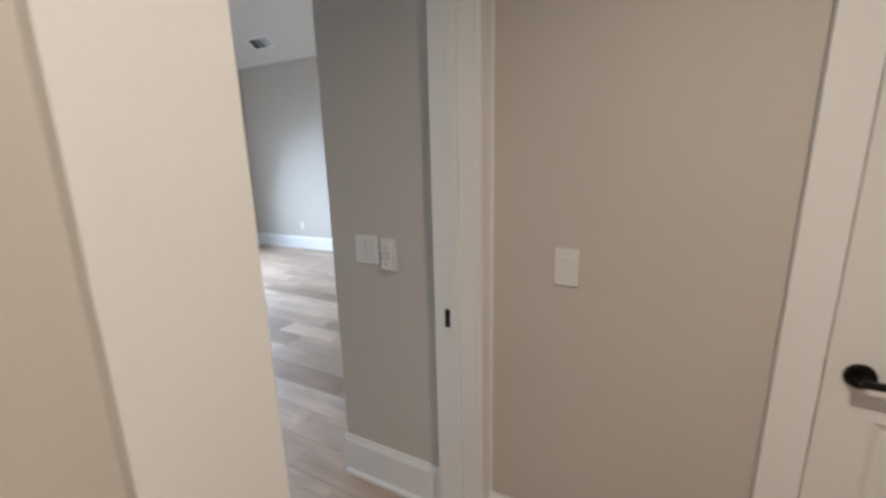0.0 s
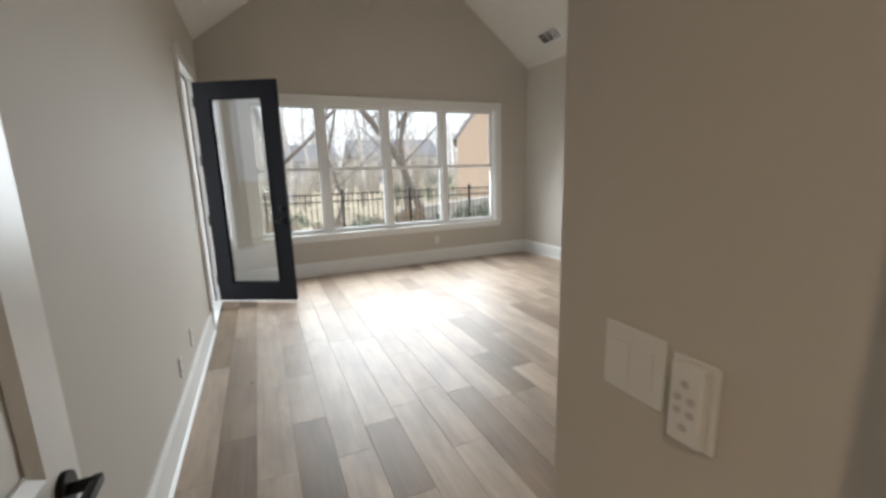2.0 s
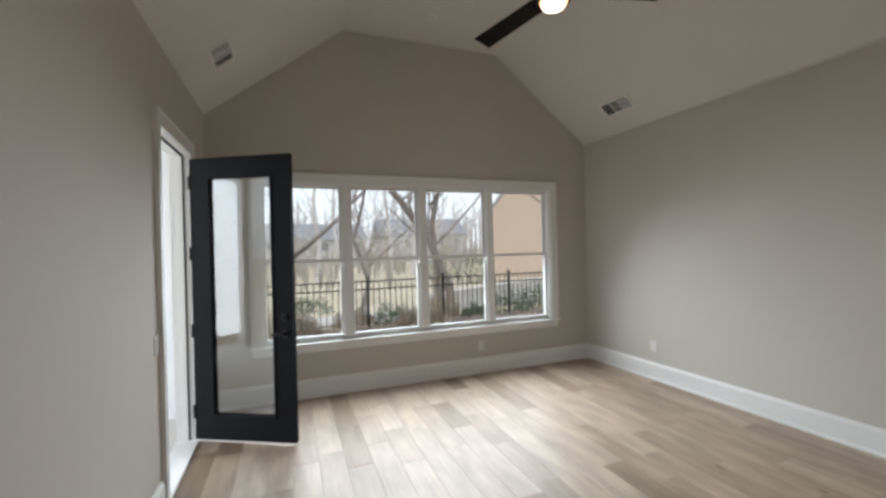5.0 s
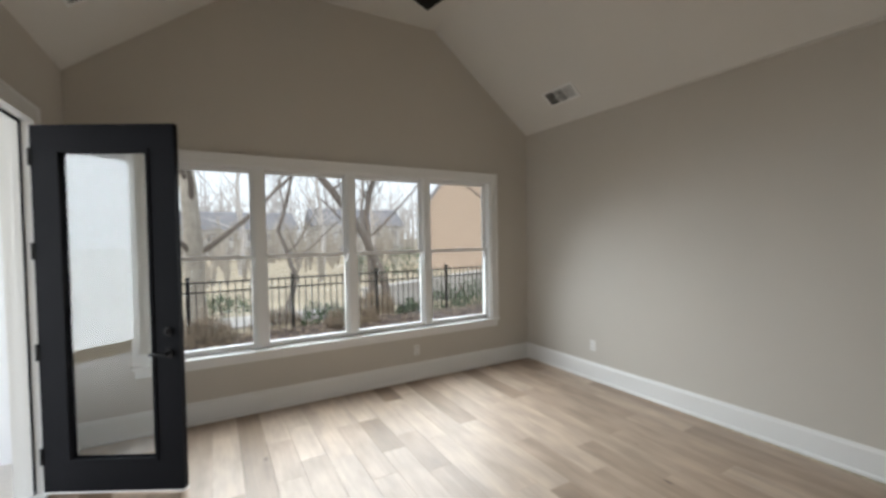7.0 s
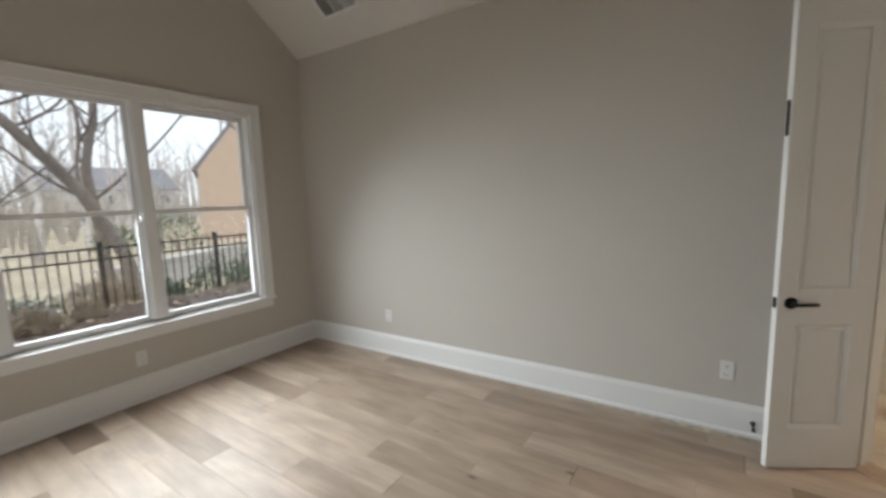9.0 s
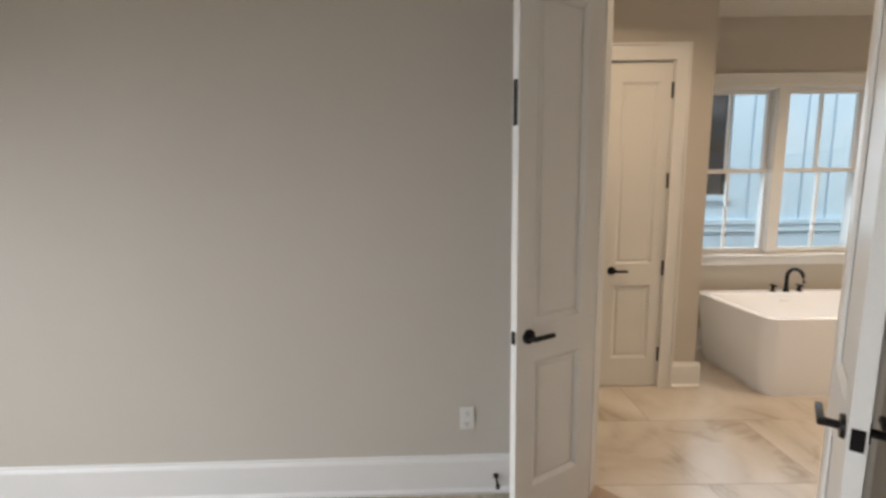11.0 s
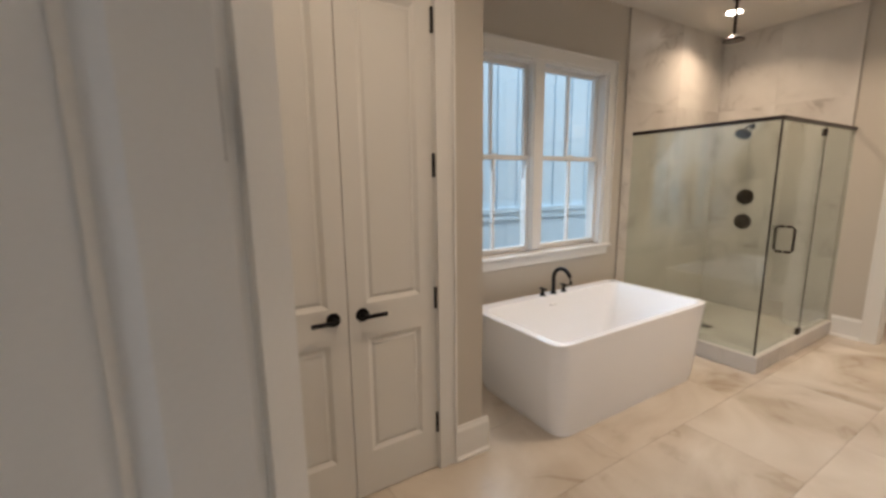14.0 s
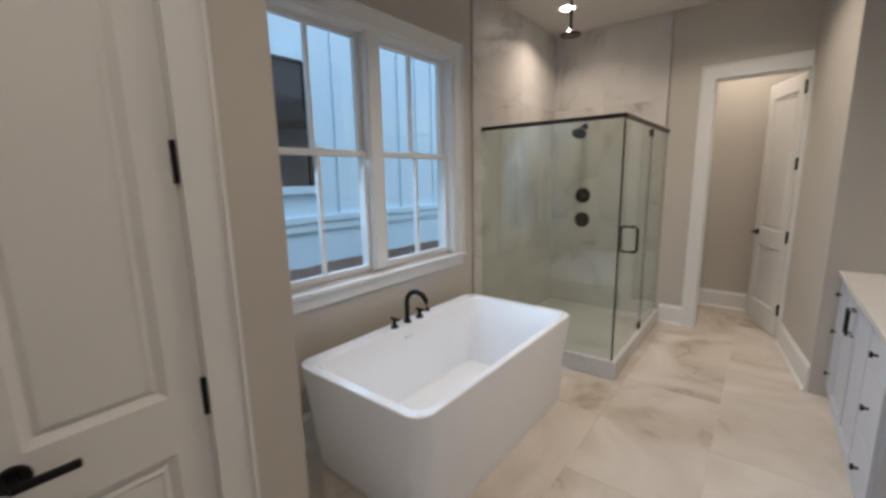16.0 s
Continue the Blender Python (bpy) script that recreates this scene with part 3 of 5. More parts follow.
# ---- windows ----
def sash_window(name, m, w, z0, z1, units, label, muntin=0, depth=0.16, mull=0.075, cw=0.085):
    """Double-hung units side by side; local x along the wall, y outward; room face at y 0."""
    root = tagged(new(name), label, "window", kind="structure")
    root.matrix_world = m
    cas = boxes(((-cw, -0.02, z0 - 0.004), (0, 0, z1)), ((w, -0.02, z0 - 0.004), (w + cw, 0, z1)), ((-cw, -0.02, z1), (w + cw, 0, z1 + cw)),
                ((-cw - 0.012, -0.03, z0 - 0.004), (-cw, 0, z1 + cw + 0.012)), ((w + cw, -0.03, z0 - 0.004), (w + cw + 0.012, 0, z1 + cw + 0.012)),
                ((-cw, -0.03, z1 + cw), (w + cw, 0, z1 + cw + 0.012)))
    part("casing", cas, TRIM, root)
    part("window_sill", boxes(((-cw - 0.025, -0.045, z0 - 0.03), (w + cw + 0.025, 0.06, z0 - 0.005)), bevel=0.005), TRIM, root)
    part("apron", boxes(((-cw, -0.018, z0 - 0.105), (w + cw, -0.0005, z0 - 0.0305))), TRIM, root)
    part("window_frame", boxes(((0, 0, z0 - 0.004), (0.022, depth, z1)), ((w - 0.022, 0, z0 - 0.004), (w, depth, z1)), ((0.022, 0, z1 - 0.022), (w - 0.022, depth, z1)),
                               ((0.022, 0.061, z0 - 0.004), (w - 0.022, depth, z0 + 0.018))), VINYL, root)
    pitch = w / units
    for i in range(1, units):
        x = i * pitch
        bm = boxes(((x - mull / 2, 0.004, z0 + 0.0181), (x + mull / 2, depth - 0.01, z1 - 0.0221)))
        box(bm, (x - mull / 2 - 0.012, 0.02, z0 + 0.0181), (x + mull / 2 + 0.012, 0.034, z1 - 0.0221))
        part("mullion", bm, VINYL, root)
    zm = (z0 + z1) / 2 + 0.01
    for i in range(units):
        a = i * pitch + (mull / 2 + 0.0005 if i else 0.0225)
        b = (i + 1) * pitch - (mull / 2 + 0.0005 if i < units - 1 else 0.0225)
        for lo, hi, y in ((z0 + 0.0185, zm + 0.018, 0.05), (zm - 0.018, z1 - 0.0225, 0.088)):
            s = 0.034
            sash = part("sash", boxes(((a, y, lo), (a + s, y + 0.034, hi)), ((b - s, y, lo), (b, y + 0.034, hi)), ((a + s, y, lo), (b - s, y + 0.034, lo + s)),
                                      ((a + s, y, hi - s), (b - s, y + 0.034, hi))), VINYL, root)
            if muntin:
                xm = (a + b) / 2
                part("muntin", boxes(((xm - 0.010, y + 0.002, lo + s), (xm + 0.010, y + 0.032, hi - s))), VINYL, sash)
            p = part("pane", boxes(((a + s, y + 0.014, lo + s), (b - s, y + 0.020, hi - s))), GLASS, sash)
            p.visible_shadow = False
        part("sash_lock", boxes((((a + b) / 2 - 0.03, 0.045, zm + 0.018), ((a + b) / 2 + 0.03, 0.075, zm + 0.03)), bevel=0.003), VINYL, root)
    return root


sash_window("window_1", Matrix.Translation((WX0, YB, 0)), WX1 - WX0, WZ0, WZ1, 4, "white four-wide double-hung window over the yard")

# ---- bathroom shell ----
structure("wall_bath_window", boxes(((BX, BW1, 0), (BX + 0.16, 0.42, BH)), ((BX, BY - 0.12, 0), (BX + 0.16, BW0, BH)),
                                    ((BX, BW0, 0), (BX + 0.16, BW1, BWZ0)), ((BX, BW0, BWZ1), (BX + 0.16, BW1, BH))),
          WALL, "beige painted bathroom wall round the window", "wall")
CL0, CL1 = 0.58, 1.485     # closet doorway
structure("wall_closet", boxes(((CX, 0.29, 0), (CX + 0.12, CL0 - 0.016, BH)), ((CX, CL0 - 0.016, DH + 0.016), (CX + 0.12, CL1 + 0.016, BH)), ((CX, CL1 + 0.016, 0), (CX + 0.12, 1.90, BH))),
          WALL, "beige painted wall of the linen closet block", "wall")
structure("wall_closet_side", boxes(((CX + 0.12, 0.29, 0), (BX, 0.41, BH))), WALL, "beige painted end wall of the linen closet", "wall")
structure("wall_closet_back", boxes(((CX + 0.5, 0.41, 0), (CX + 0.6, 1.9, BH))), WALL, "beige painted back wall of the linen closet", "wall")
structure("wall_bath_north", boxes(((XR + 0.12, 1.78, 0), (CX, 1.90, BH))), WALL, "beige painted bathroom wall beside the doors", "wall")
WC0, WC1, WDH = 4.515, 5.17, 2.37
structure("wall_bath_south", boxes(((WC1 + 0.016, BY - 0.12, 0), (BX, BY, BH)), ((WC0 - 0.016, BY - 0.12, WDH + 0.016), (WC1 + 0.016, BY, BH)), ((4.24, BY - 0.12, 0), (WC0 - 0.016, BY, BH))),
          WALL, "beige painted wall with the toilet room doorway", "wall")
structure("wall_bath_west", boxes(((3.62, -2.78, 0), (4.2395, -2.66, BH)), ((3.5, -2.78, 0), (3.62, 0.63, BH))),
          WALL, "beige painted wall beside the vanity", "wall")
bm = bmesh.new()
prism(bm, [(4.24, -2.66), (4.24, BY), (4.50, BY), (4.36, -2.66)], "z", 0, BH)
structure("wall_bath_return", bm, WALL, "beige painted return wall beside the toilet room door", "wall")
structure("wall_toilet_room", boxes(((4.24, BY - 1.0, 0), (5.9, BY - 0.9, BH)), ((5.9, BY - 1.0, 0), (6.0, BY - 0.12, BH)), ((4.24, BY - 0.9, 0), (4.34, BY - 0.12, BH))),
          WALL, "beige painted wall of the toilet room", "wall")
structure("ceiling_bath", boxes(((3.5, BY - 1.0, BH), (BX + 0.16, 0.63, BH + 0.1)), ((4.0, 0.63, BH), (BX + 0.16, 1.9, BH + 0.1))), CEIL, "white painted flat bathroom ceiling", "ceiling")
BBB = "tall white bathroom baseboard"
trim_run("baseboard_bath_window", (BX, -1.94), (BX, 0.29), BBB)
trim_run("baseboard_closet_side", (BX - 0.018, 0.29), (CX + 0.001, 0.29), BBB)
trim_run("baseboard_closet_face", (CX, 0.254), (CX, CL0 - 0.11), BBB)
trim_run("baseboard_closet_far", (CX, CL1 + 0.11), (CX, 1.78), BBB)
trim_run("baseboard_bath_south", (WC1 + 0.118, BY), (5.50, BY), BBB)
trim_run("baseboard_vanity_wall", (4.36, -2.66), (4.499, BY + 0.001), BBB, side=1)
trim_run("baseboard_toilet_room", (4.34, BY - 0.9), (5.9, BY - 0.9), BBB)
casing("trim_closet", Matrix.Translation((CX, CL1, 0)) @ Matrix.Rotation(-math.pi / 2, 4, "Z"), CL1 - CL0, DH, 0.095)
jamb("trim_closet_jamb", Matrix.Translation((CX, CL1, 0)) @ Matrix.Rotation(-math.pi / 2, 4, "Z"), CL1 - CL0, DH, 0.12)
structure("trim_toilet_room", boxes(((WC1 + 0.004, BY, 0), (WC1 + 0.105, BY + 0.019, WDH + 0.004)), ((WC0, BY, WDH + 0.004), (WC1 + 0.105, BY + 0.019, WDH + 0.115)),
                                              ((WC1 + 0.105, BY, 0), (WC1 + 0.117, BY + 0.028, WDH + 0.127)), ((WC0, BY, WDH + 0.115), (WC1 + 0.105, BY + 0.028, WDH + 0.127))),
                    TRIM, "white painted door casing", "trim")
jamb("trim_toilet_room_jamb", Matrix.Translation((WC1, BY, 0)) @ Matrix.Rotation(math.pi, 4, "Z"), WC1 - WC0, WDH, 0.12)
LW = (CL1 - CL0) / 2 - 0.004
panel_door("closet_door", pose(CX + 0.022, CL0 + 0.002, 0, 0, 0, 90), LW, DH - 0.006, "closed white two-panel linen closet door with black lever", 1, group="linen closet doors", latch=False, stile=0.085)
panel_door("closet_door", pose(CX + 0.022, CL1 - 0.002, 0, 0, 0, -90), LW, DH - 0.006, "closed white two-panel linen closet door with black lever", -1, group="linen closet doors", latch=False, stile=0.085)
panel_door("toilet_room_door", pose(WC0 + 0.004, BY - 0.13, 0, 0, 0, -68), 0.645, WDH - 0.006, "white two-panel toilet room door standing ajar", 1)
sash_window("window_2", Matrix.Translation((BX, BW1, 0)) @ Matrix.Rotation(-math.pi / 2, 4, "Z"), BW1 - BW0, BWZ0, BWZ1, 2,
            "white twin double-hung bathroom window over the tub", muntin=1, mull=0.10)

# ---- hall shell ----
structure("wall_hall_east", boxes(((HX - 0.02, -0.89, 0), (HX + 0.1, 0, 2.75)), ((HX - 0.02, -1.761, DH + 0.016), (HX + 0.1, -0.89, 2.75)), ((HX - 0.02, -2.2, 0), (HX + 0.1, -1.761, 2.75))),
          WALL, "beige painted hall wall with a light switch", "wall")
structure("wall_hall_west", boxes(((-1.42, -2.2, 0), (-1.3, 0.14, 2.75))), WALL, "beige painted hall wall", "wall")
structure("wall_hall_back", boxes(((-1.42, -2.32, 0), (HX + 0.1, -2.2, 2.75))), WALL, "beige painted hall end wall", "wall")
structure("ceiling_hall", boxes(((-1.42, -2.32, 2.75), (HX + 0.1, 0, 2.85))), CEIL, "white painted hall ceiling", "ceiling")
trim_run("baseboard_hall_east", (HX - 0.02, 0), (HX - 0.02, -0.80), BB, side=-1)
trim_run("baseboard_hall_north", (-1.3, 0), (EX0 - 0.205, 0), BB, side=-1)
HD = Matrix.Translation((HX - 0.02, -0.905, 0)) @ Matrix.Rotation(-math.pi / 2, 4, "Z")
casing("trim_hall_closet", HD, 0.84, DH, 0.085)
jamb("trim_hall_closet_jamb", HD, 0.84, DH, 0.12)
panel_door("hall_closet_door", pose(HX + 0.0, -1.741, 0, 0, 0, 90), 0.83, DH - 0.006, "closed white two-panel hall door with black lever", -1)

# ---- small wall fittings ----
def plate(name, m, label, category, w=0.072, h=0.118, kind="outlet", group=""):
    """A wall plate; local xz plane, facing local -y."""
    root = thing(name, m, label, category, group)
    part("plate", boxes(((-w / 2, -0.006, -h / 2), (w / 2, 0, h / 2)), bevel=0.002), PLASTIC, root)
    if kind == "outlet":
        for z in (-0.027, 0.027):
            o = part("socket", boxes(((-0.017, -0.0075, z - 0.018), (0.017, -0.0061, z + 0.018)), bevel=0.0006), PLASTIC, root)
            part("slot", boxes(((-0.009, -0.0082, z - 0.004), (-0.006, -0.0076, z + 0.008)), ((0.006, -0.0082, z - 0.004), (0.009, -0.0076, z + 0.008)),
                               ((-0.003, -0.0082, z - 0.013), (0.003, -0.0076, z - 0.008))), DARKSLOT, o)
    else:
        n = max(1, round((w - 0.02) / 0.046))
        for i in range(n):
            x = (i - (n - 1) / 2) * 0.046
            bm = bmesh.new()
            prism(bm, [(-0.0062, -0.033), (-0.0075, -0.033), (-0.0115, 0.033), (-0.0062, 0.033)], "x", x - 0.0165, x + 0.0165)
            part("rocker", bm, PLASTIC, root)
    return root


W_ROT, E_ROT, N_ROT = math.pi / 2, -math.pi / 2, 0.0


def on_wall(x, y, z, a):
    return Matrix.Translation((x, y, z)) @ Matrix.Rotation(a, 4, "Z")


for y, z in ((4.87, 0.39), (2.13, 0.40)):
    plate("wall_outlet", on_wall(east(y), y, z, E_ROT + 0.026), "white duplex outlet above the baseboard", "outlet", group="bedroom outlets")
plate("wall_outlet", on_wall(3.03, YB, 0.345, N_ROT), "white duplex outlet below the window", "outlet", group="bedroom outlets")
for y, z in ((3.21, 0.355), (2.76, 0.34)):
    plate("wall_outlet", on_wall(0, y, z, W_ROT), "white duplex outlet above the baseboard", "outlet", group="bedroom outlets")
plate("light_switch", on_wall(0, 4.21, 1.05, W_ROT), "white rocker switch beside the patio door", "switch", kind="switch")
plate("light_switch", on_wall(HX, 0.525, 1.115, E_ROT), "wide white double rocker switch plate", "switch", w=0.116, kind="switch")
remote = thing("fan_remote", on_wall(HX, 0.418, 1.10, E_ROT), "white fan remote standing in its wall cradle", "remote")
part("cradle", boxes(((-0.034, -0.008, -0.066), (0.034, 0, 0.066)), bevel=0.003), PLASTIC, remote)
part("handset", boxes(((-0.024, -0.026, -0.058), (0.024, -0.0085, 0.062)), bevel=0.005), PLASTIC, remote)
for bx, bz in ((0, 0.035), (-0.010, 0.012), (0.010, 0.012), (-0.010, -0.008), (0.010, -0.008), (0, -0.032)):
    part("button", rod(bmesh.new(), (bx, -0.0262, bz), (bx, -0.0285, bz), 0.006, None, 14), CONCRETE, remote, "small grey button", True)
plate("light_switch", on_wall(HX - 0.02, -0.27, 1.13, E_ROT), "white single rocker switch on the beige wall", "switch", kind="switch")


def ceiling_vent(m, label):
    root = thing("ceiling_vent", m, label, "vent", "ceiling vents")
    part("frame", boxes(((-0.17, -0.10, -0.008), (0.17, -0.078, 0)), ((-0.17, 0.078, -0.008), (0.17, 0.10, 0)), ((-0.17, -0.078, -0.008), (-0.148, 0.078, 0)),
                        ((0.148, -0.078, -0.008), (0.17, 0.078, 0)), ((-0.052, -0.078, -0.008), (-0.044, 0.078, 0)), ((0.044, -0.078, -0.008), (0.052, 0.078, 0))), TRIM, root)
    part("backing", boxes(((-0.148, -0.078, -0.002), (0.148, 0.078, -0.0005))), DARKSLOT, root)
    for c, tilt in ((-0.1, 50), (0.0, 35), (0.1, -50)):
        for k in range(7):
            box_m = Matrix.Translation((c, -0.066 + k * 0.022, -0.006)) @ Matrix.Rotation(radians(tilt), 4, "X")
            bm = boxes(((-0.046, -0.009, -0.0005), (0.046, 0.009, 0.0005)))
            part("slat", bm, TRIM, root, at=box_m)
    return root


sl = math.atan2(FLAT - WH, BRK)
ceiling_vent(Matrix.Translation((4.43, 5.03, WH + (XR - 4.43) * math.tan(sl) - 0.001)) @ Matrix.Rotation(sl, 4, "Y") @ Matrix.Rotation(-math.pi / 2, 4, "Z") @ Matrix.Diagonal((1.28, 1.0, 1.0, 1.0)), "white slatted vent in the sloped ceiling")
ceiling_vent(Matrix.Translation((0.297, 5.01, WH + 0.297 * math.tan(sl) - 0.001)) @ Matrix.Rotation(-sl, 4, "Y") @ Matrix.Rotation(math.pi / 2, 4, "Z"), "white slatted vent in the sloped ceiling")

det = thing("smoke_detector", pose(2.26, 5.38, FLAT), "round white smoke detector on the ceiling", "detector")
bm = rod(bmesh.new(), (0, 0, -0.018), (0, 0, 0), 0.066, 0.07, 28)
part("base", bm, PLASTIC, det, smooth=True)
bm = rod(bmesh.new(), (0, 0, -0.04), (0, 0, -0.0185), 0.045, 0.06, 28)
part("cover", bm, PLASTIC, det, smooth=True)

# ceiling fan with one lamp and three blades
fan = thing("ceiling_fan", pose(2.37, 3.41, 3.10), "black three-blade ceiling fan with a lit round lamp", "ceiling fan")
part("canopy", rod(bmesh.new(), (0, 0, FLAT - 3.10 - 0.06), (0, 0, FLAT - 3.10), 0.04, 0.07, 24), BLACKMETAL, fan, smooth=True)
part("downrod", rod(bmesh.new(), (0, 0, 0.17), (0, 0, FLAT - 3.10 - 0.06), 0.014), BLACKMETAL, fan, smooth=True)
bm = rod(bmesh.new(), (0, 0, 0.03), (0, 0, 0.12), 0.105, 0.10, 32)
rod(bm, (0, 0, 0.12), (0, 0, 0.17), 0.10, 0.035, 32)
part("motor_housing", bm, BLACKMETAL, fan, smooth=True)
bm = rod(bmesh.new(), (0, 0, 0.0), (0, 0, 0.029), 0.07, 0.085, 32)
part("lamp", bm, LAMPGLOW, fan, "lit warm lamp lens", True)
for a in ((-17), (-17) + 120, (-17) + 240):
    bm = bmesh.new()
    n = 10
    tops = []
    for k in range(n + 1):
        u = k / n
        r = 0.09 + u * 0.62
        half = 0.045 + 0.025 * u
        tilt = 0.022 * (1 - 0.3 * u)
        tops.append([bm.verts.new((r, -half, 0.07 - tilt)), bm.verts.new((r, half, 0.07 + tilt)), bm.verts.new((r, half, 0.08 + tilt)), bm.verts.new((r, -half, 0.08 - tilt))])
    for p, q in zip(tops, tops[1:]):
        for k in range(4):
            bm.faces.new((p[k], p[(k + 1) % 4], q[(k + 1) % 4], q[k]))
    bm.faces.new(tops[0][::-1]), bm.faces.new(tops[-1])
    part("blade", bm, WOODFAN, fan, at=Matrix.Rotation(radians(a), 4, "Z"))
lamp("fan_lamp_glow", "POINT", Matrix.Translation((2.37, 3.41, 3.06)), 2.5, WARM)

for lx, ly, lz, power in DOWNLIGHTS:
    d = thing("recessed_light", pose(lx, ly, lz + 0.02), "lit round recessed ceiling light with white trim", "ceiling light", "recessed lights")
    bm = bmesh.new()
    for k in range(32):
        a0, a1 = 2 * math.pi * k / 32, 2 * math.pi * (k + 1) / 32
        quad = [(0.065, -0.001), (0.085, -0.006), (0.095, -0.0005)]
        for (r0, z0), (r1, z1) in zip(quad, quad[1:]):
            bm.faces.new([bm.verts.new((r * math.cos(a), r * math.sin(a), z)) for r, a, z in ((r0, a0, z0), (r1, a0, z1), (r1, a1, z1), (r0, a1, z0))])
    bmesh.ops.remove_doubles(bm, verts=bm.verts, dist=0.0005)
    part("trim_ring", bm, TRIM, d, smooth=True)
    part("lens", rod(bmesh.new(), (0, 0, -0.003), (0, 0, -0.0005), 0.064, None, 32), DOWNGLOW, d, "glowing lens")

# ---- bathtub and filler ----
TX0, TX1, TY0, TY1, TZ = 5.69, 6.57, -1.67, -0.07, 0.607
tub = thing("bathtub", pose((TX0 + TX1) / 2, (TY0 + TY1) / 2, 0), "white acrylic freestanding rectangular bathtub on the tile floor", "bathtub")


def rounded(hx, hy, r, n=7):
    pts = []
    for cx, cy, a0 in ((hx - r, hy - r, 0), (-hx + r, hy - r, 90), (-hx + r, -hy + r, 180), (hx - r, -hy + r, 270)):
        for k in range(n + 1):
            a = radians(a0 + 90 * k / n)
            pts.append((cx + r * math.cos(a), cy + r * math.sin(a)))
    return pts


bm = bmesh.new()
HXT, HYT = (TX1 - TX0) / 2, (TY1 - TY0) / 2
sections = [(HXT - 0.040, HYT - 0.075, 0.09, 0.0, 0), (HXT - 0.028, HYT - 0.05, 0.10, 0.06, 0), (HXT - 0.018, HYT - 0.024, 0.10, 0.33, 0), (HXT - 0.001, HYT - 0.001, 0.09, TZ - 0.012, 0),
            (HXT - 0.001, HYT - 0.001, 0.09, TZ - 0.004, 0), (HXT - 0.005, HYT - 0.005, 0.088, TZ, 0), (HXT - 0.028, HYT - 0.05, 0.075, TZ, -0.03),
            (HXT - 0.034, HYT - 0.056, 0.07, TZ - 0.006, -0.03), (HXT - 0.07, HYT - 0.16, 0.08, TZ - 0.22, -0.03), (HXT - 0.11, HYT - 0.26, 0.10, 0.17, -0.03), (HXT - 0.17, HYT - 0.34, 0.10, 0.135, -0.03)]
loops = []
for hx, hy, r, z, dx in sections:
    shrink = 0.04 if dx else 0.0
    loops.append([bm.verts.new((x * (hx - shrink) / hx + dx, y, z)) for x, y in rounded(hx, hy, r)])
for p, q in zip(loops, loops[1:]):
    for k in range(len(p)):
        bm.faces.new((p[k], p[(k + 1) % len(p)], q[(k + 1) % len(p)], q[k]))
bm.faces.new(loops[0][::-1]), bm.faces.new(loops[-1])
part("shell", bm, ACRYLIC, tub, smooth=True)
part("overflow", boxes(((HXT - 0.128, 0.02, TZ - 0.075), (HXT - 0.116, 0.085, TZ - 0.06)), bevel=0.003), VINYL, tub, "slim white overflow slot")
part("drain", rod(bmesh.new(), (-0.03, 0, 0.134), (-0.03, 0, 0.142), 0.03, 0.028, 20), VINYL, tub, "white drain cover")

filler = thing("tub_faucet", pose(6.505, -0.868, TZ), "matte black deck-mounted tub faucet with two handles", "faucet")
arc = [(0, 0, 0), (0, 0, 0.11)] + [(-0.088 + 0.088 * math.cos(radians(a)), 0, 0.132 + 0.088 * math.sin(radians(a))) for a in range(0, 165, 15)] + [(-0.178, 0, 0.112)]
part("spout", tube(bmesh.new(), arc, [0.0165] * len(arc), 14), BLACKMETAL, filler, smooth=True)
part("spout_base", rod(bmesh.new(), (0, 0, 0), (0, 0, 0.02), 0.026, 0.022, 20), BLACKMETAL, filler, smooth=True)
for dy in (-0.12, 0.12):
    bm = rod(bmesh.new(), (0, dy, 0), (0, dy, 0.012), 0.026, 0.024, 20)
    rod(bm, (0, dy, 0.012), (0, dy, 0.055), 0.014, 0.012, 16)
    box(bm, (-0.042, dy - 0.009, 0.05), (0.030, dy + 0.009, 0.064), 0.003)
    part("valve_handle", bm, BLACKMETAL, filler, smooth=True)

# ---- shower ----
SX, SYF = 5.53, -2.085       # glass planes
curb = bmesh.new()
box(curb, (SX - 0.035, SYF - 0.06, 0), (BX - 0.013, SYF + 0.035, 0.135), 0.006)
structure("shower_curb_front", curb, CURBST, "grey-white marble shower curb", "curb")
structure("shower_curb_side", boxes(((SX - 0.035, BY + 0.013, 0), (SX + 0.06, SYF - 0.061, 0.135)), bevel=0.006), CURBST, "grey-white marble shower curb", "curb")
structure("shower_floor", boxes(((SX + 0.06, BY + 0.013, 0.0), (BX - 0.013, SYF - 0.06, 0.05))), CURBST, "pale marble shower floor", "floor")
enc = thing("shower_enclosure", pose(0, 0, 0), "clear glass corner shower enclosure with bronze header rail", "shower")
GZ0, GZ1 = 0.137, 1.93
DY0, DY1 = SYF - 0.02, -2.93
for nm, a, b in (("fixed_pane", (SX + 0.006, SYF - 0.005, GZ0), (BX - 0.013, SYF + 0.005, GZ1)), ("glass_door", (SX - 0.005, DY1, GZ0 + 0.012), (SX + 0.005, DY0, GZ1 - 0.004)),
                 ("side_pane", (SX - 0.005, BY + 0.013, GZ0), (SX + 0.005, DY1 - 0.006, GZ1))):
    g = part(nm, boxes((a, b)), SHOWERGLASS, enc, "clear greenish glass")
    g.visible_shadow = False
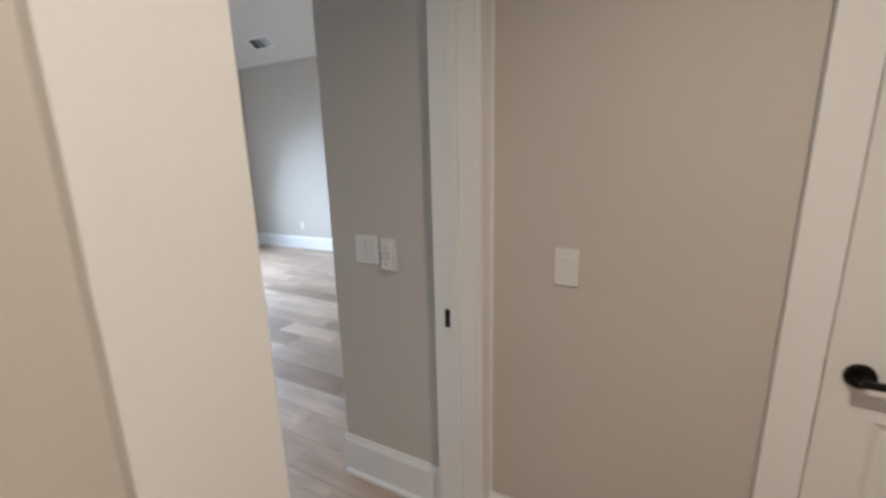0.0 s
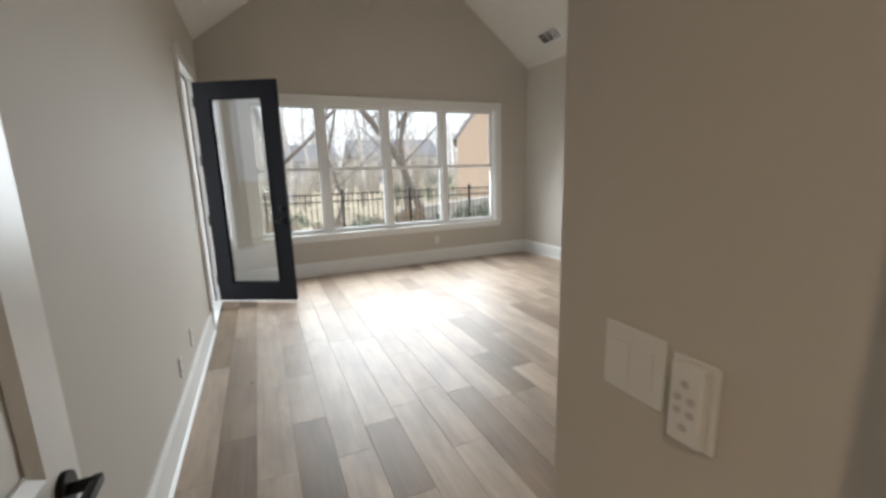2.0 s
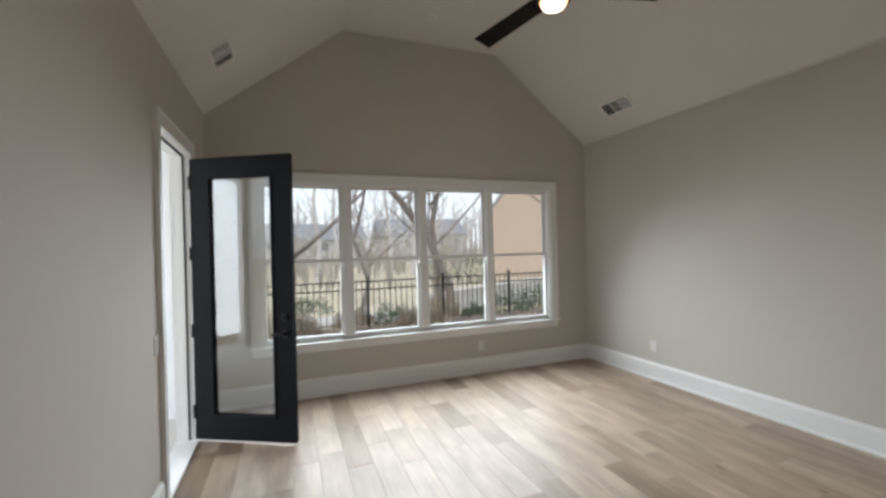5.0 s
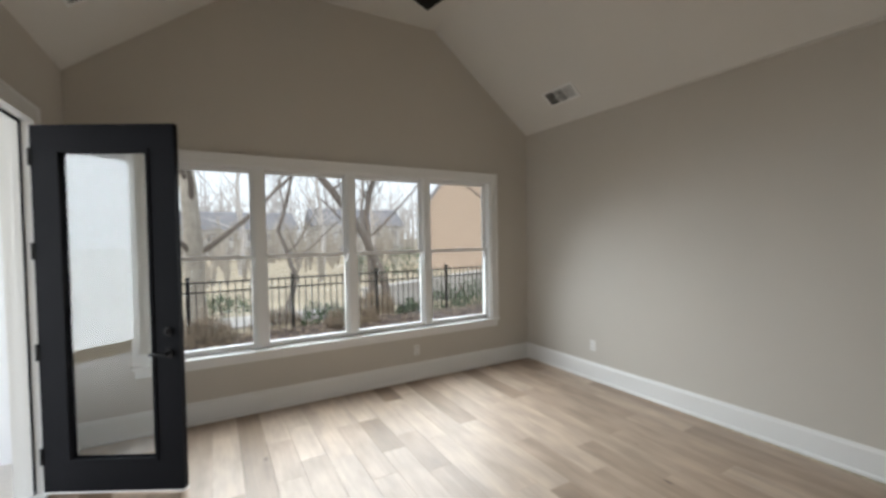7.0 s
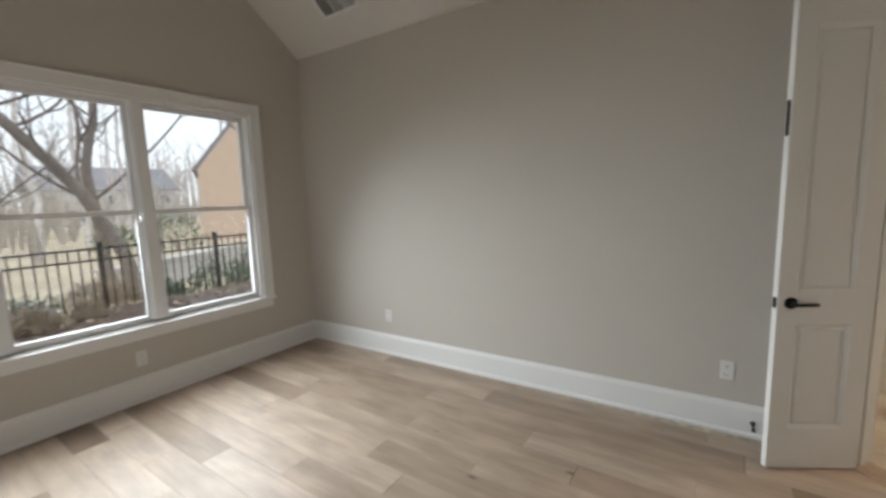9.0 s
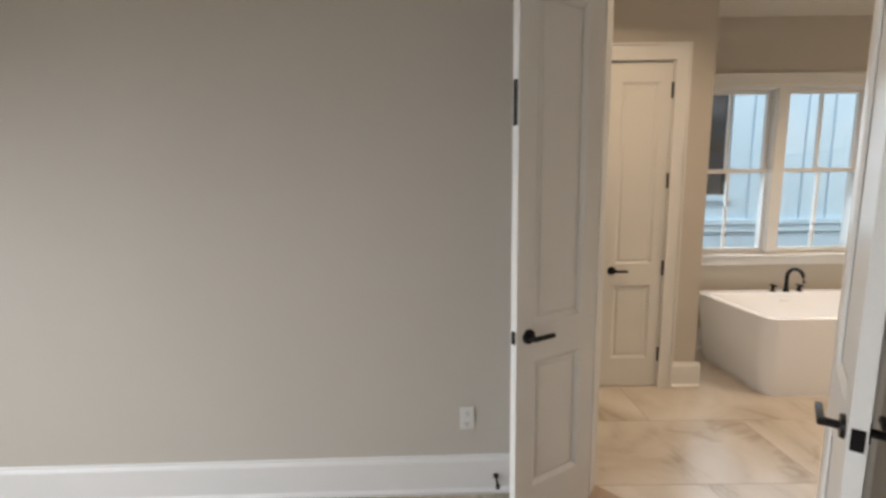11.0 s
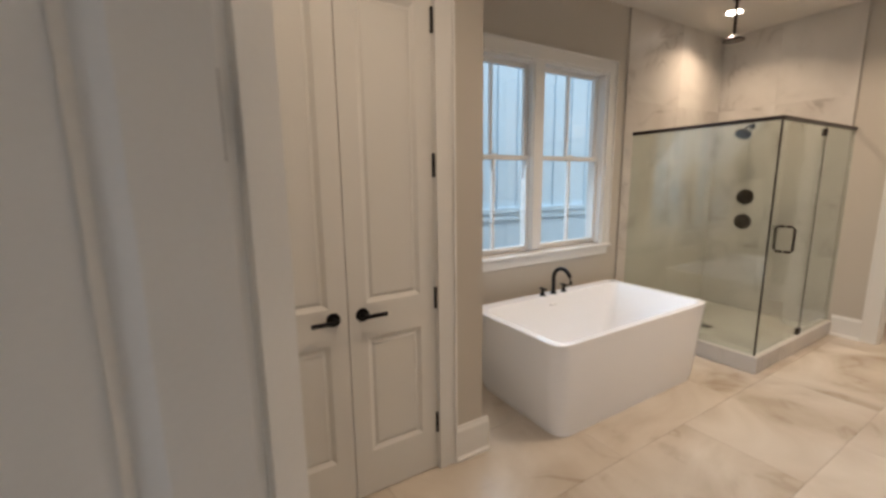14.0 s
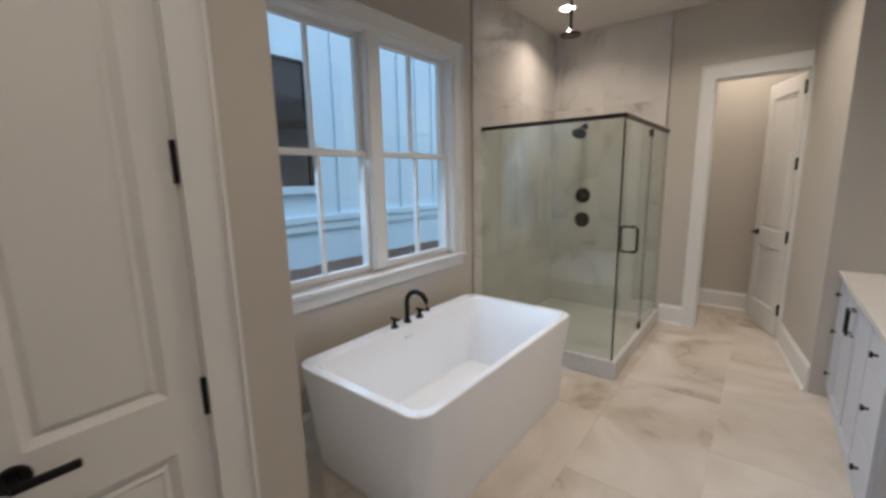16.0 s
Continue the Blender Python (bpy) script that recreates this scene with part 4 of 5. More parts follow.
part("header_rail", boxes(((SX - 0.012, SYF - 0.014, GZ1), (BX - 0.013, SYF + 0.014, GZ1 + 0.03)), ((SX - 0.014, BY + 0.013, GZ1), (SX + 0.014, SYF - 0.0145, GZ1 + 0.03)), bevel=0.003), BRONZE, enc)
part("corner_seal", boxes(((SX - 0.004, SYF - 0.007, GZ0), (SX + 0.0055, SYF + 0.007, GZ1))), BRONZE, enc, "thin dark corner seal")
part("door_seal", boxes(((SX - 0.004, DY1 - 0.005, GZ0), (SX + 0.004, DY1 - 0.0005, GZ1))), BRONZE, enc, "thin dark door seal")
for z in (GZ0 + 0.03, GZ1 - 0.05):
    part("pivot_hinge", boxes(((SX - 0.014, DY1 - 0.002, z - 0.028), (SX + 0.014, DY1 + 0.045, z + 0.028)), bevel=0.003), BRONZE, enc)
bm = bmesh.new()
for s in (-1, 1):
    y = SYF - 0.28
    hp = [(SX + s * 0.006, y, 0.94), (SX + s * 0.045, y, 0.94), (SX + s * 0.062, y, 0.957), (SX + s * 0.062, y, 1.123), (SX + s * 0.045, y, 1.14), (SX + s * 0.006, y, 1.14)]
    tube(bm, hp, [0.010] * 6, 12)
part("door_pull", bm, BRONZE, enc, smooth=True)

rain = thing("rain_shower_head", pose(6.145, -2.60, 2.70), "dark bronze rain shower head on a ceiling stem", "shower head")
part("stem", rod(bmesh.new(), (0, 0, 0.05), (0, 0, BH - 2.70 - 0.012), 0.012), BRONZE, rain, smooth=True)
part("flange", rod(bmesh.new(), (0, 0, BH - 2.70 - 0.012), (0, 0, BH - 2.70), 0.03, None, 20), BRONZE, rain, smooth=True)
bm = rod(bmesh.new(), (0, 0, 0.0), (0, 0, 0.012), 0.085, 0.085, 32)
rod(bm, (0, 0, 0.012), (0, 0, 0.05), 0.08, 0.02, 32)
part("head", bm, BRONZE, rain, smooth=True)

VX = 6.345
hs = thing("wall_shower", pose(VX, BY + 0.013, 2.06), "dark bronze wall shower head on a short arm", "shower head")
part("flange", rod(bmesh.new(), (0, 0, 0), (0, 0.01, 0), 0.03, None, 20), BRONZE, hs, smooth=True)
part("arm", tube(bmesh.new(), [(0, 0.01, 0), (0, 0.09, 0.0), (0, 0.14, -0.02), (0, 0.17, -0.05)], [0.010] * 4, 12), BRONZE, hs, smooth=True)
bm = rod(bmesh.new(), (0, 0.165, -0.045), (0, 0.195, -0.085), 0.02, 0.075, 28)
rod(bm, (0, 0.195, -0.085), (0, 0.202, -0.094), 0.075, 0.072, 28)
part("head", bm, BRONZE, hs, smooth=True)
for z in (1.31, 1.04):
    v = thing("shower_valve", pose(VX, BY + 0.013, z), "round dark bronze shower valve trim on the marble", "shower valve", "shower valves")
    part("escutcheon", rod(bmesh.new(), (0, 0, 0), (0, 0.012, 0), 0.085, 0.08, 36), BRONZE, v, smooth=True)
    bm = rod(bmesh.new(), (0, 0.012, 0), (0, 0.055, 0), 0.024, 0.02, 20)
    box(bm, (-0.008, 0.04, -0.01), (0.008, 0.052, 0.065), 0.003)
    part("valve_handle", bm, BRONZE, v, smooth=True)
drain = thing("shower_drain", pose(6.19, -2.72, 0.05), "small square dark shower drain in the floor", "drain")
part("grate", boxes(((-0.05, -0.05, 0), (0.05, 0.05, 0.004)), bevel=0.001), BRONZE, drain)
structure("tile_edge_trim", boxes(((BX - 0.016, -1.946, 0.0), (BX, -1.9405, BH))), EDGEMETAL, "thin satin metal edge of the marble tile", "trim")
structure("tile_edge_trim_back", boxes(((5.5495, BY, 0.2), (5.555, BY + 0.016, BH))), EDGEMETAL, "thin satin metal edge of the marble tile", "trim")

# ---- vanity ----
VF, VY0, VY1 = 4.275, -2.652, -1.25
van = thing("vanity_cabinet", pose(0, 0, 0), "pale blue-grey vanity cabinet with drawers, doors and black knobs", "cabinet")
part("body", boxes(((3.64, VY0, 0.0), (VF - 0.02, VY1, 0.86))), CABINET, van)


def front(y0, y1, z0, z1, name, knob=None, pull=None):
    bm = boxes(((VF - 0.0195, y0, z0), (VF, y1, z1)), bevel=0.002)
    if z1 - z0 > 0.4:
        s = 0.05
        bm.free()
        bm = boxes(((VF - 0.0195, y0, z0), (VF, y0 + s, z1)), ((VF - 0.0195, y1 - s, z0), (VF, y1, z1)), ((VF - 0.0195, y0 + s, z0), (VF, y1 - s, z0 + s)),
                   ((VF - 0.0195, y0 + s, z1 - s), (VF, y1 - s, z1)), ((VF - 0.0195, y0 + s, z0 + s), (VF - 0.008, y1 - s, z1 - s)))
    f = part(name, bm, CABINET, van)
    if knob:
        y, z = knob
        bm = rod(bmesh.new(), (VF, y, z), (VF + 0.018, y, z), 0.006, None, 12)
        rod(bm, (VF + 0.018, y, z), (VF + 0.028, y, z), 0.016, 0.014, 18)
        part("knob", bm, BLACKMETAL, f, "small black knob", True)
    if pull:
        y, z = pull
        bm = tube(bmesh.new(), [(VF, y, z - 0.07), (VF + 0.03, y, z - 0.07), (VF + 0.03, y, z + 0.07), (VF, y, z + 0.07)], [0.007] * 4, 10)
        part("pull", bm, BLACKMETAL, f, "black bar pull", True)


y1, y2 = VY0 + 0.19, VY1 - 0.39
for z0, z1 in ((0.67, 0.84), (0.35, 0.66), (0.08, 0.34)):
    front(VY0 + 0.012, y1 - 0.005, z0, z1, "drawer_front", knob=((VY0 + y1) / 2, (z0 + z1) / 2))
    front(y2 + 0.005, VY1 - 0.012, z0, z1, "drawer_front", knob=((VY1 + y2) / 2, (z0 + z1) / 2))
ym = (y1 + y2) / 2
front(y1 + 0.005, ym - 0.003, 0.08, 0.84, "cabinet_door", pull=(ym - 0.03, 0.72))
front(ym + 0.003, y2 - 0.005, 0.08, 0.84, "cabinet_door", pull=(ym + 0.03, 0.72))
top = thing("countertop", pose(0, 0, 0), "white quartz countertop lying on the vanity", "countertop")
part("slab", boxes(((3.625, VY0 - 0.004, 0.8605), (VF + 0.02, VY1 + 0.02, 0.895)), bevel=0.003), QUARTZ, top)
part("splash", boxes(((3.625, VY0 - 0.004, 0.8955), (3.64, VY1 + 0.02, 0.99))), QUARTZ, top)

# ---- outdoors ----
G0 = -0.15
yard = bmesh.new()
nx, ny = 60, 50
grid = []
for j in range(ny + 1):
    y = -60 + 68 * min(1, j / 12) if j < 12 else 8 + ((j - 12) / (ny - 12)) ** 2.2 * 900
    row = []
    for i in range(nx + 1):
        u = 2 * i / nx - 1
        x = 4 + math.copysign(abs(u) ** 2.4, u) * 700
        z = G0 + 0.05 * noise.noise((x * 0.3, y * 0.3, 0)) * (1 if y > 7 else 0)
        if y > 9.6:
            z -= 0.35 * min(1, (y - 9.6) / 4)
        if y < 7 and x > -1.5 and x < 9.2:
            z = -0.3
        row.append(yard.verts.new((x, y, z)))
    grid.append(row)
for j in range(ny):
    for i in range(nx):
        yard.faces.new((grid[j][i], grid[j][i + 1], grid[j + 1][i + 1], grid[j + 1][i]))
structure("ground", yard, LAWN, "dormant tan winter lawn reaching the distance", "ground")

bed = bmesh.new()
bedgrid = [[bed.verts.new((-3 + i * 0.25, 6.16 + j * 0.22, G0 + 0.03 + 0.05 * noise.noise((i * 0.6, j * 0.7, 3.0)) + 0.20 * min(1, j / 12))) for i in range(53)] for j in range(16)]
for j in range(15):
    for i in range(52):
        bed.faces.new((bedgrid[j][i], bedgrid[j][i + 1], bedgrid[j + 1][i + 1], bedgrid[j + 1][i]))
structure("mulch_bed", bed, MULCH, "dark brown mulch bed under the window", "ground")
rng = random.Random(4)
chips = bmesh.new()
for k in range(1400):
    x, y = rng.uniform(-0.5, 8), rng.uniform(7.0, 9.4)
    s = rng.uniform(0.02, 0.06)
    m = Matrix.Translation((x, y, G0 + 0.06 + 0.20 * min(1, (y - 6.16) / 2.64))) @ Euler((rng.uniform(-0.5, 0.5), rng.uniform(-0.5, 0.5), rng.uniform(0, 6))).to_matrix().to_4x4()
    vs = [chips.verts.new(m @ Vector(p)) for p in ((-s, -s * 0.5, 0), (s, -s * 0.4, 0.004), (s * 0.8, s * 0.5, 0), (-s * 0.7, s * 0.4, 0.01))]
    chips.faces.new(vs)
tagged(finish("fallen_leaves", chips, DRYLEAF), "scattered dry brown leaves on the mulch", "leaves", kind="stuff")

FY = 9.5
fence = thing("fence", pose(0, FY, 0), "black metal picket fence along the yard", "fence")
post_bm = boxes(((-0.028, -0.028, G0), (0.028, 0.028, 1.03)))
box(post_bm, (-0.036, -0.036, 1.03), (0.036, 0.036, 1.055), 0.006)
first = part("post", post_bm, BLACKMETAL, fence)
PITCH = 1.62
posts = [0.62 + PITCH * k for k in range(-3, 8)]
first.location.x = posts[0]
for x in posts[1:]:
    o = new("post", first.data)
    o.parent, o.location = fence, (x, 0, 0)
rail_me = None
picket_me = None
for a in posts[:-1]:
    for z in (0.0, 0.80, 0.96):
        if rail_me is None:
            o = part("rail", boxes(((0.03, -0.012, -0.014), (PITCH - 0.03, 0.012, 0.014))), BLACKMETAL, fence)
            rail_me = o.data
        else:
            o = new("rail", rail_me)
            o.parent = fence
        o.location = (a, 0, z)
    for k in range(1, 14):
        if picket_me is None:
            o = part("picket", boxes(((-0.008, -0.008, G0 + 0.08), (0.008, 0.008, 0.985))), BLACKMETAL, fence)
            picket_me = o.data
        else:
            o = new("picket", picket_me)
            o.parent = fence
        o.location = (a + k * PITCH / 14, 0, 0)


def grow(bm, rng, p, d, r, length, depth, bend=0.25, seg=7):
    """A limb that bends, tapers and forks."""
    n = 5
    pts, rad = [Vector(p)], [r]
    d = Vector(d).normalized()
    for k in range(n):
        d = (d + Vector((rng.uniform(-bend, bend), rng.uniform(-bend, bend), rng.uniform(-bend * 0.5, bend * 0.6)))).normalized()
        pts.append(pts[-1] + d * length / n)
        rad.append(r * (1 - 0.42 * (k + 1) / n))
    tube(bm, pts, rad, seg if depth > 2 else 5 if depth > 0 else 3)
    if depth <= 0:
        return
    for k in range(rng.choice((2, 3, 3))):
        i = rng.choice((2, 3, 4, 5))
        side = Vector((rng.uniform(-1, 1), rng.uniform(-1, 1), rng.uniform(-0.1, 0.8))).normalized()
        nd = (d * 0.7 + side * 0.9).normalized()
        grow(bm, rng, pts[i], nd, rad[i] * rng.uniform(0.5, 0.75), length * rng.uniform(0.55, 0.8), depth - 1, bend * 1.1, seg)


def tree(x, y, z, seed, trunk_pts, trunk_r, limbs, label, mat=None, bark=None):
    root = thing("bare_tree", pose(x, y, z), label, "tree", "bare trees")
    r = random.Random(seed)
    pts = [Vector(p) for p in trunk_pts]
    bm = bmesh.new()
    fine = []
    for i in range(len(pts) - 1):
        for k in range(4):
            fine.append(pts[i].lerp(pts[i + 1], k / 4) + Vector((r.uniform(-0.02, 0.02), r.uniform(-0.02, 0.02), 0)))
    fine.append(pts[-1])
    n = len(fine)
    tube(bm, fine, [trunk_r * (1.25 - 0.25 * min(1, k / 3)) * (1 - 0.6 * k / n) for k in range(n)], 12)
    part("trunk", bm, mat or bark or BARK, root, smooth=True)
    bm = bmesh.new()
    for k in range(limbs):
        i = r.randrange(n // 3, n)
        grow(bm, r, fine[i], (r.uniform(-1, 1), r.uniform(-0.7, 0.7), r.uniform(0.5, 1.2)), trunk_r * (1 - 0.6 * i / n) * 0.34, r.uniform(1.5, 2.8), 3 if mat is None else 2)
    part("branches", bm, mat or TWIG, root, smooth=True)
    return root


tree(0.66, 11.0, G0 - 0.15, 3, [(0, 0, -0.1), (0.03, 0, 1.2), (-0.05, 0, 3.0), (-0.3, 0.2, 5.0), (-0.5, 0.3, 7.5)], 0.20, 9, "thick pale bare tree behind the fence")
tree(5.05, 12.0, G0 - 0.35, 8, [(0.1, 0, -0.1), (-0.1, 0, 1.1), (-0.6, 0, 2.3), (-1.4, 0, 3.4), (-2.4, 0.1, 4.5), (-3.2, 0.2, 5.8)], 0.14, 9, "leaning bare tree with crooked limbs", bark=DARKBARK)
tree(4.75, 12.1, G0 - 0.30, 12, [(0, 0, -0.1), (-0.1, 0, 1.5), (-0.15, 0.1, 2.7), (0.1, 0.1, 4.0), (0.3, 0.2, 6.0)], 0.11, 9, "slender bare tree with crooked limbs", bark=DARKBARK)
tree(2.6, 13.0, G0 - 0.35, 21, [(0, 0, -0.1), (0.3, 0, 1.2), (-0.1, 0.1, 2.4), (0.4, 0.2, 4.2)], 0.08, 8, "small bare tree with crooked limbs", bark=DARKBARK)
tree(9.2, 12.2, G0 - 0.35, 33, [(0, 0, -0.1), (0.05, 0, 2.0), (0.0, 0.1, 4.5), (0.2, 0.1, 7.0)], 0.17, 8, "thick bare tree by the brick house")
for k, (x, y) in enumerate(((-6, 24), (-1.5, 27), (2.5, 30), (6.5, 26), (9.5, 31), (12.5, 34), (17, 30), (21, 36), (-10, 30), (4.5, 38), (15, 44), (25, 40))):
    tree(x, y, G0 - 0.5, 50 + k, [(0, 0, -0.1), (0.2, 0, 2.5), (-0.1, 0.2, 5.5), (0.2, 0.3, 9.0)], 0.16, 9, "distant grey-brown bare tree with haze in its pale colour", WOODS)


def shrub(x, y, z, sx, sy, sz, seed, mat, label, name="shrub", count=900, leaf=0.035, slim=0.45):
    r = random.Random(seed)
    root = thing(name, pose(x, y, z), label, "shrub", "shrubs")
    bm = bmesh.new()
    for k in range(6):
        a = r.uniform(0, 6.28)
        tube(bm, [(0, 0, 0), (0.25 * sx * math.cos(a), 0.25 * sy * math.sin(a), sz * 0.4), (0.55 * sx * math.cos(a), 0.55 * sy * math.sin(a), sz * 0.8)], [0.014, 0.010, 0.004], 5)
    part("stems", bm, TWIG, root)
    bm = bmesh.new()
    for k in range(count):
        a, e, q = r.uniform(0, 6.28), r.uniform(0, 1), r.uniform(0.45, 1.0) ** 0.5
        lump = 0.8 + 0.35 * noise.noise((math.cos(a) * 2 + seed, math.sin(a) * 2, e * 3))
        p = Vector((sx * q * lump * math.cos(a) * math.sqrt(max(0.05, 1 - e * e)), sy * q * lump * math.sin(a) * math.sqrt(max(0.05, 1 - e * e)), sz * (0.08 + 0.92 * e * q * lump)))
        m = Matrix.Translation(p) @ Euler((r.uniform(-1.2, 1.2), r.uniform(-1.2, 1.2), r.uniform(0, 6))).to_matrix().to_4x4()
        l = leaf * r.uniform(0.7, 1.4)
        bm.faces.new([bm.verts.new(m @ Vector(c)) for c in ((-l, 0, 0), (0, -l * slim, 0.006), (l, 0, 0), (0, l * slim, 0.006))])
    part("foliage", bm, mat, root)


for k, (x, y, sx, sz) in enumerate(((3.0, 10.2, 0.8, 0.62), (5.9, 10.3, 0.9, 0.75), (6.9, 10.6, 0.8, 0.8), (4.9, 10.2, 0.5, 0.45), (8.4, 10.2, 0.9, 0.9), (1.2, 13.5, 0.9, 0.5), (9.3, 20, 1.4, 1.7), (8.0, 22, 1.2, 1.3), (-1.0, 10.4, 0.9, 3.2))):
    shrub(x, y, G0 - 0.12, sx, sx * 0.8, sz + 0.15, 70 + k, LEAF, "dark green leafy shrub beyond the fence", leaf=0.05 if y > 15 else 0.04)
for k, (x, y, sx, sz) in enumerate(((0.9, 8.9, 0.5, 0.8), (3.0, 9.0, 0.4, 0.6), (3.55, 9.1, 0.28, 0.55), (2.1, 10.4, 0.6, 0.5), (4.2, 10.7, 0.7, 0.6), (7.6, 10.1, 0.5, 0.7), (0.0, 10.3, 0.8, 0.7))):
    shrub(x, y, G0 + 0.02, sx, sx, sz, 90 + k, DRYLEAF, "dry tan ornamental grass clump", "grass_clump", 1600, 0.075, 0.07)
structure("path", boxes(((-2.0, 11.9, G0 - 0.42), (3.9, 13.3, G0 - 0.14))), CONCRETE, "pale concrete garden path", "path")
wall_r = structure("retaining_wall", boxes(((0, -0.15, -0.8), (9, 0.15, 0.52)), ((-0.03, -0.2, 0.52), (9.03, 0.2, 0.60))), CONCRETE, "low pale retaining wall climbing beside the lawn", "wall")
wall_r.matrix_world = pose(5.0, 13.6, -0.45, 0, -3, 8)


def house(x, y, w, d, h, rot, wall_mat, label, roof_h=3.0, rows=2, cols=4, gable_front=False):
    root = thing("house", pose(x, y, G0 - 0.5, 0, 0, rot), label, "house", "distant houses")
    part("wall", boxes(((-w / 2, 0, 0), (w / 2, d, h))), wall_mat, root)
    bm = bmesh.new()
    if gable_front:
        prism(bm, [(-w / 2 - 0.3, h), (w / 2 + 0.3, h), (0, h + roof_h)], "y", 0.25, d + 0.3)
    else:
        prism(bm, [(-0.4, h), (d + 0.4, h), (d / 2, h + roof_h)], "x", -w / 2 - 0.4, w / 2 + 0.4)
    part("roof", bm, ROOF, root)
    if gable_front:
        g = bmesh.new()
        prism(g, [(-w / 2, h), (w / 2, h), (0, h + roof_h - 0.3)], "y", 0.0, 0.25)
        part("gable", g, wall_mat, root)
    for r in range(rows):
        for c in range(cols):
            wx = -w / 2 + (c + 0.5) * w / cols
            z = 0.5 + r * (h - 0.3) / rows
            wnd = part("window", boxes(((wx - 0.55, -0.06, z), (wx + 0.55, -0.001, z + 1.2))), VINYL, root)
            part("pane", boxes(((wx - 0.45, -0.075, z + 0.1), (wx - 0.03, -0.061, z + 1.1)), ((wx + 0.03, -0.075, z + 0.1), (wx + 0.45, -0.061, z + 1.1))), ROOF, wnd)


house(3.0, 56, 15, 9, 3.6, 4, PALEWALL, "pale two-storey house with a grey roof far off", 2.4, 2, 7)
house(20, 60, 13, 9, 4.2, -4, PALEWALL, "pale two-storey house far behind bare trees", 2.8, 2, 5)
house(-16, 54, 14, 9, 3.8, 8, PALEWALL, "pale two-storey house with a grey roof far off", 2.6, 2, 5)
house(16.4, 24.5, 7.0, 9, 4.1, -27, BRICK, "orange-tan brick house with a steep gable", 4.9, 0, 3, True)
woods = bmesh.new()
r = random.Random(9)
for k in range(650):
    x, y = r.uniform(-90, 110), r.uniform(66, 90)
    hgt = r.uniform(7, 13)
    tube(woods, [(x, y, -1), (x + r.uniform(-1, 1), y, hgt)], [0.22, 0.03], 4)
    for q in range(4):
        z = hgt * r.uniform(0.3, 0.8)
        tube(woods, [(x, y, z), (x + r.uniform(-3, 3), y + r.uniform(-1, 1), z + r.uniform(1, 3.5))], [0.10, 0.02], 3)
tagged(finish("far_woods", woods, WOODS), "distant grey-brown bare woods with haze in their pale colour", "woods", kind="stuff")

brush = bmesh.new()
for k in range(480):
    x, y = r.uniform(-30, 45), r.uniform(22, 52)
    if 10 < x < 21 and y < 36:
        continue
    hgt = r.uniform(0.8, 2.2) if y < 32 else r.uniform(1.5, 5.0)
    for q in range(7):
        a, lean = r.uniform(0, 6.28), r.uniform(0.15, 0.6) * hgt
        mid = (x + 0.35 * lean * math.cos(a), y + 0.35 * lean * math.sin(a), hgt * 0.5)
        tube(brush, [(x, y, -0.7), mid, (x + lean * math.cos(a), y + lean * math.sin(a), hgt * r.uniform(0.7, 1.0))], [0.045, 0.03, 0.008], 3)
tagged(finish("brush", brush, BRUSHWOOD), "tangled bare brown brush beyond the lawn", "brush", kind="stuff")

# neighbouring house beside the bathroom: board and batten siding over a plain skirt
NX = 9.5
nb = thing("neighbour_house", pose(NX, 0, 0), "pale board-and-batten house wall beside the bathroom, blue daylight cast in its colour", "house")
NW0, NW1, NWZ0, NWZ1 = -2.32, -1.25, 1.46, 3.02
part("wall", boxes(((0, -12, -0.4), (0.3, NW0, 6.5)), ((0, NW1, -0.4), (0.3, 5, 6.5)), ((0, NW0, -0.4), (0.3, NW1, NWZ0)), ((0, NW0, NWZ1), (0.3, NW1, 6.5))), SIDING, nb)
part("water_table", boxes(((-0.06, -12, 0.98), (-0.001, 5, 1.06)), ((-0.035, -12, 0.86), (-0.001, 5, 0.98))), SIDING, nb)
me = None
for k in range(28):
    y = -9.0 + k * 0.42
    if NW0 - 0.12 < y < NW1 + 0.12:
        continue
    if me is None:
        o = part("batten", boxes(((-0.022, -0.03, 1.061), (-0.001, 0.03, 6.4))), SIDING, nb)
        me = o.data
    else:
        o = new("batten", me)
        o.parent = nb
    o.location.y = y
wnd = part("window", boxes(((-0.03, NW0 - 0.09, NWZ0 - 0.1), (-0.0005, NW0, NWZ1 + 0.1)), ((-0.03, NW1, NWZ0 - 0.1), (-0.0005, NW1 + 0.09, NWZ1 + 0.1)),
                           ((-0.03, NW0, NWZ1), (-0.0005, NW1, NWZ1 + 0.1)), ((-0.05, NW0 - 0.1, NWZ0 - 0.1), (-0.0005, NW1 + 0.1, NWZ0))), SIDING, nb)
part("pane", boxes(((0.06, NW0, NWZ0), (0.08, NW1, NWZ1))), DARKGLASS, wnd)
part("sash", boxes(((0.03, NW0, (NWZ0 + NWZ1) / 2 - 0.03), (0.06, NW1, (NWZ0 + NWZ1) / 2 + 0.03)), ((0.03, NW0, NWZ0), (0.059, NW0 + 0.05, NWZ1)), ((0.03, NW1 - 0.05, NWZ0), (0.059, NW1, NWZ1)),
                   ((0.04, (NW0 + NW1) / 2 - 0.012, NWZ0), (0.058, (NW0 + NW1) / 2 + 0.012, NWZ1))), BRONZE, wnd)
side = bmesh.new()
sg = [[side.verts.new((6.93 + i * 0.26, -9 + j * 0.3, 0.05 + 0.034 * i + 0.05 * noise.noise((i * 0.8, j * 0.8, 5)))) for i in range(11)] for j in range(36)]
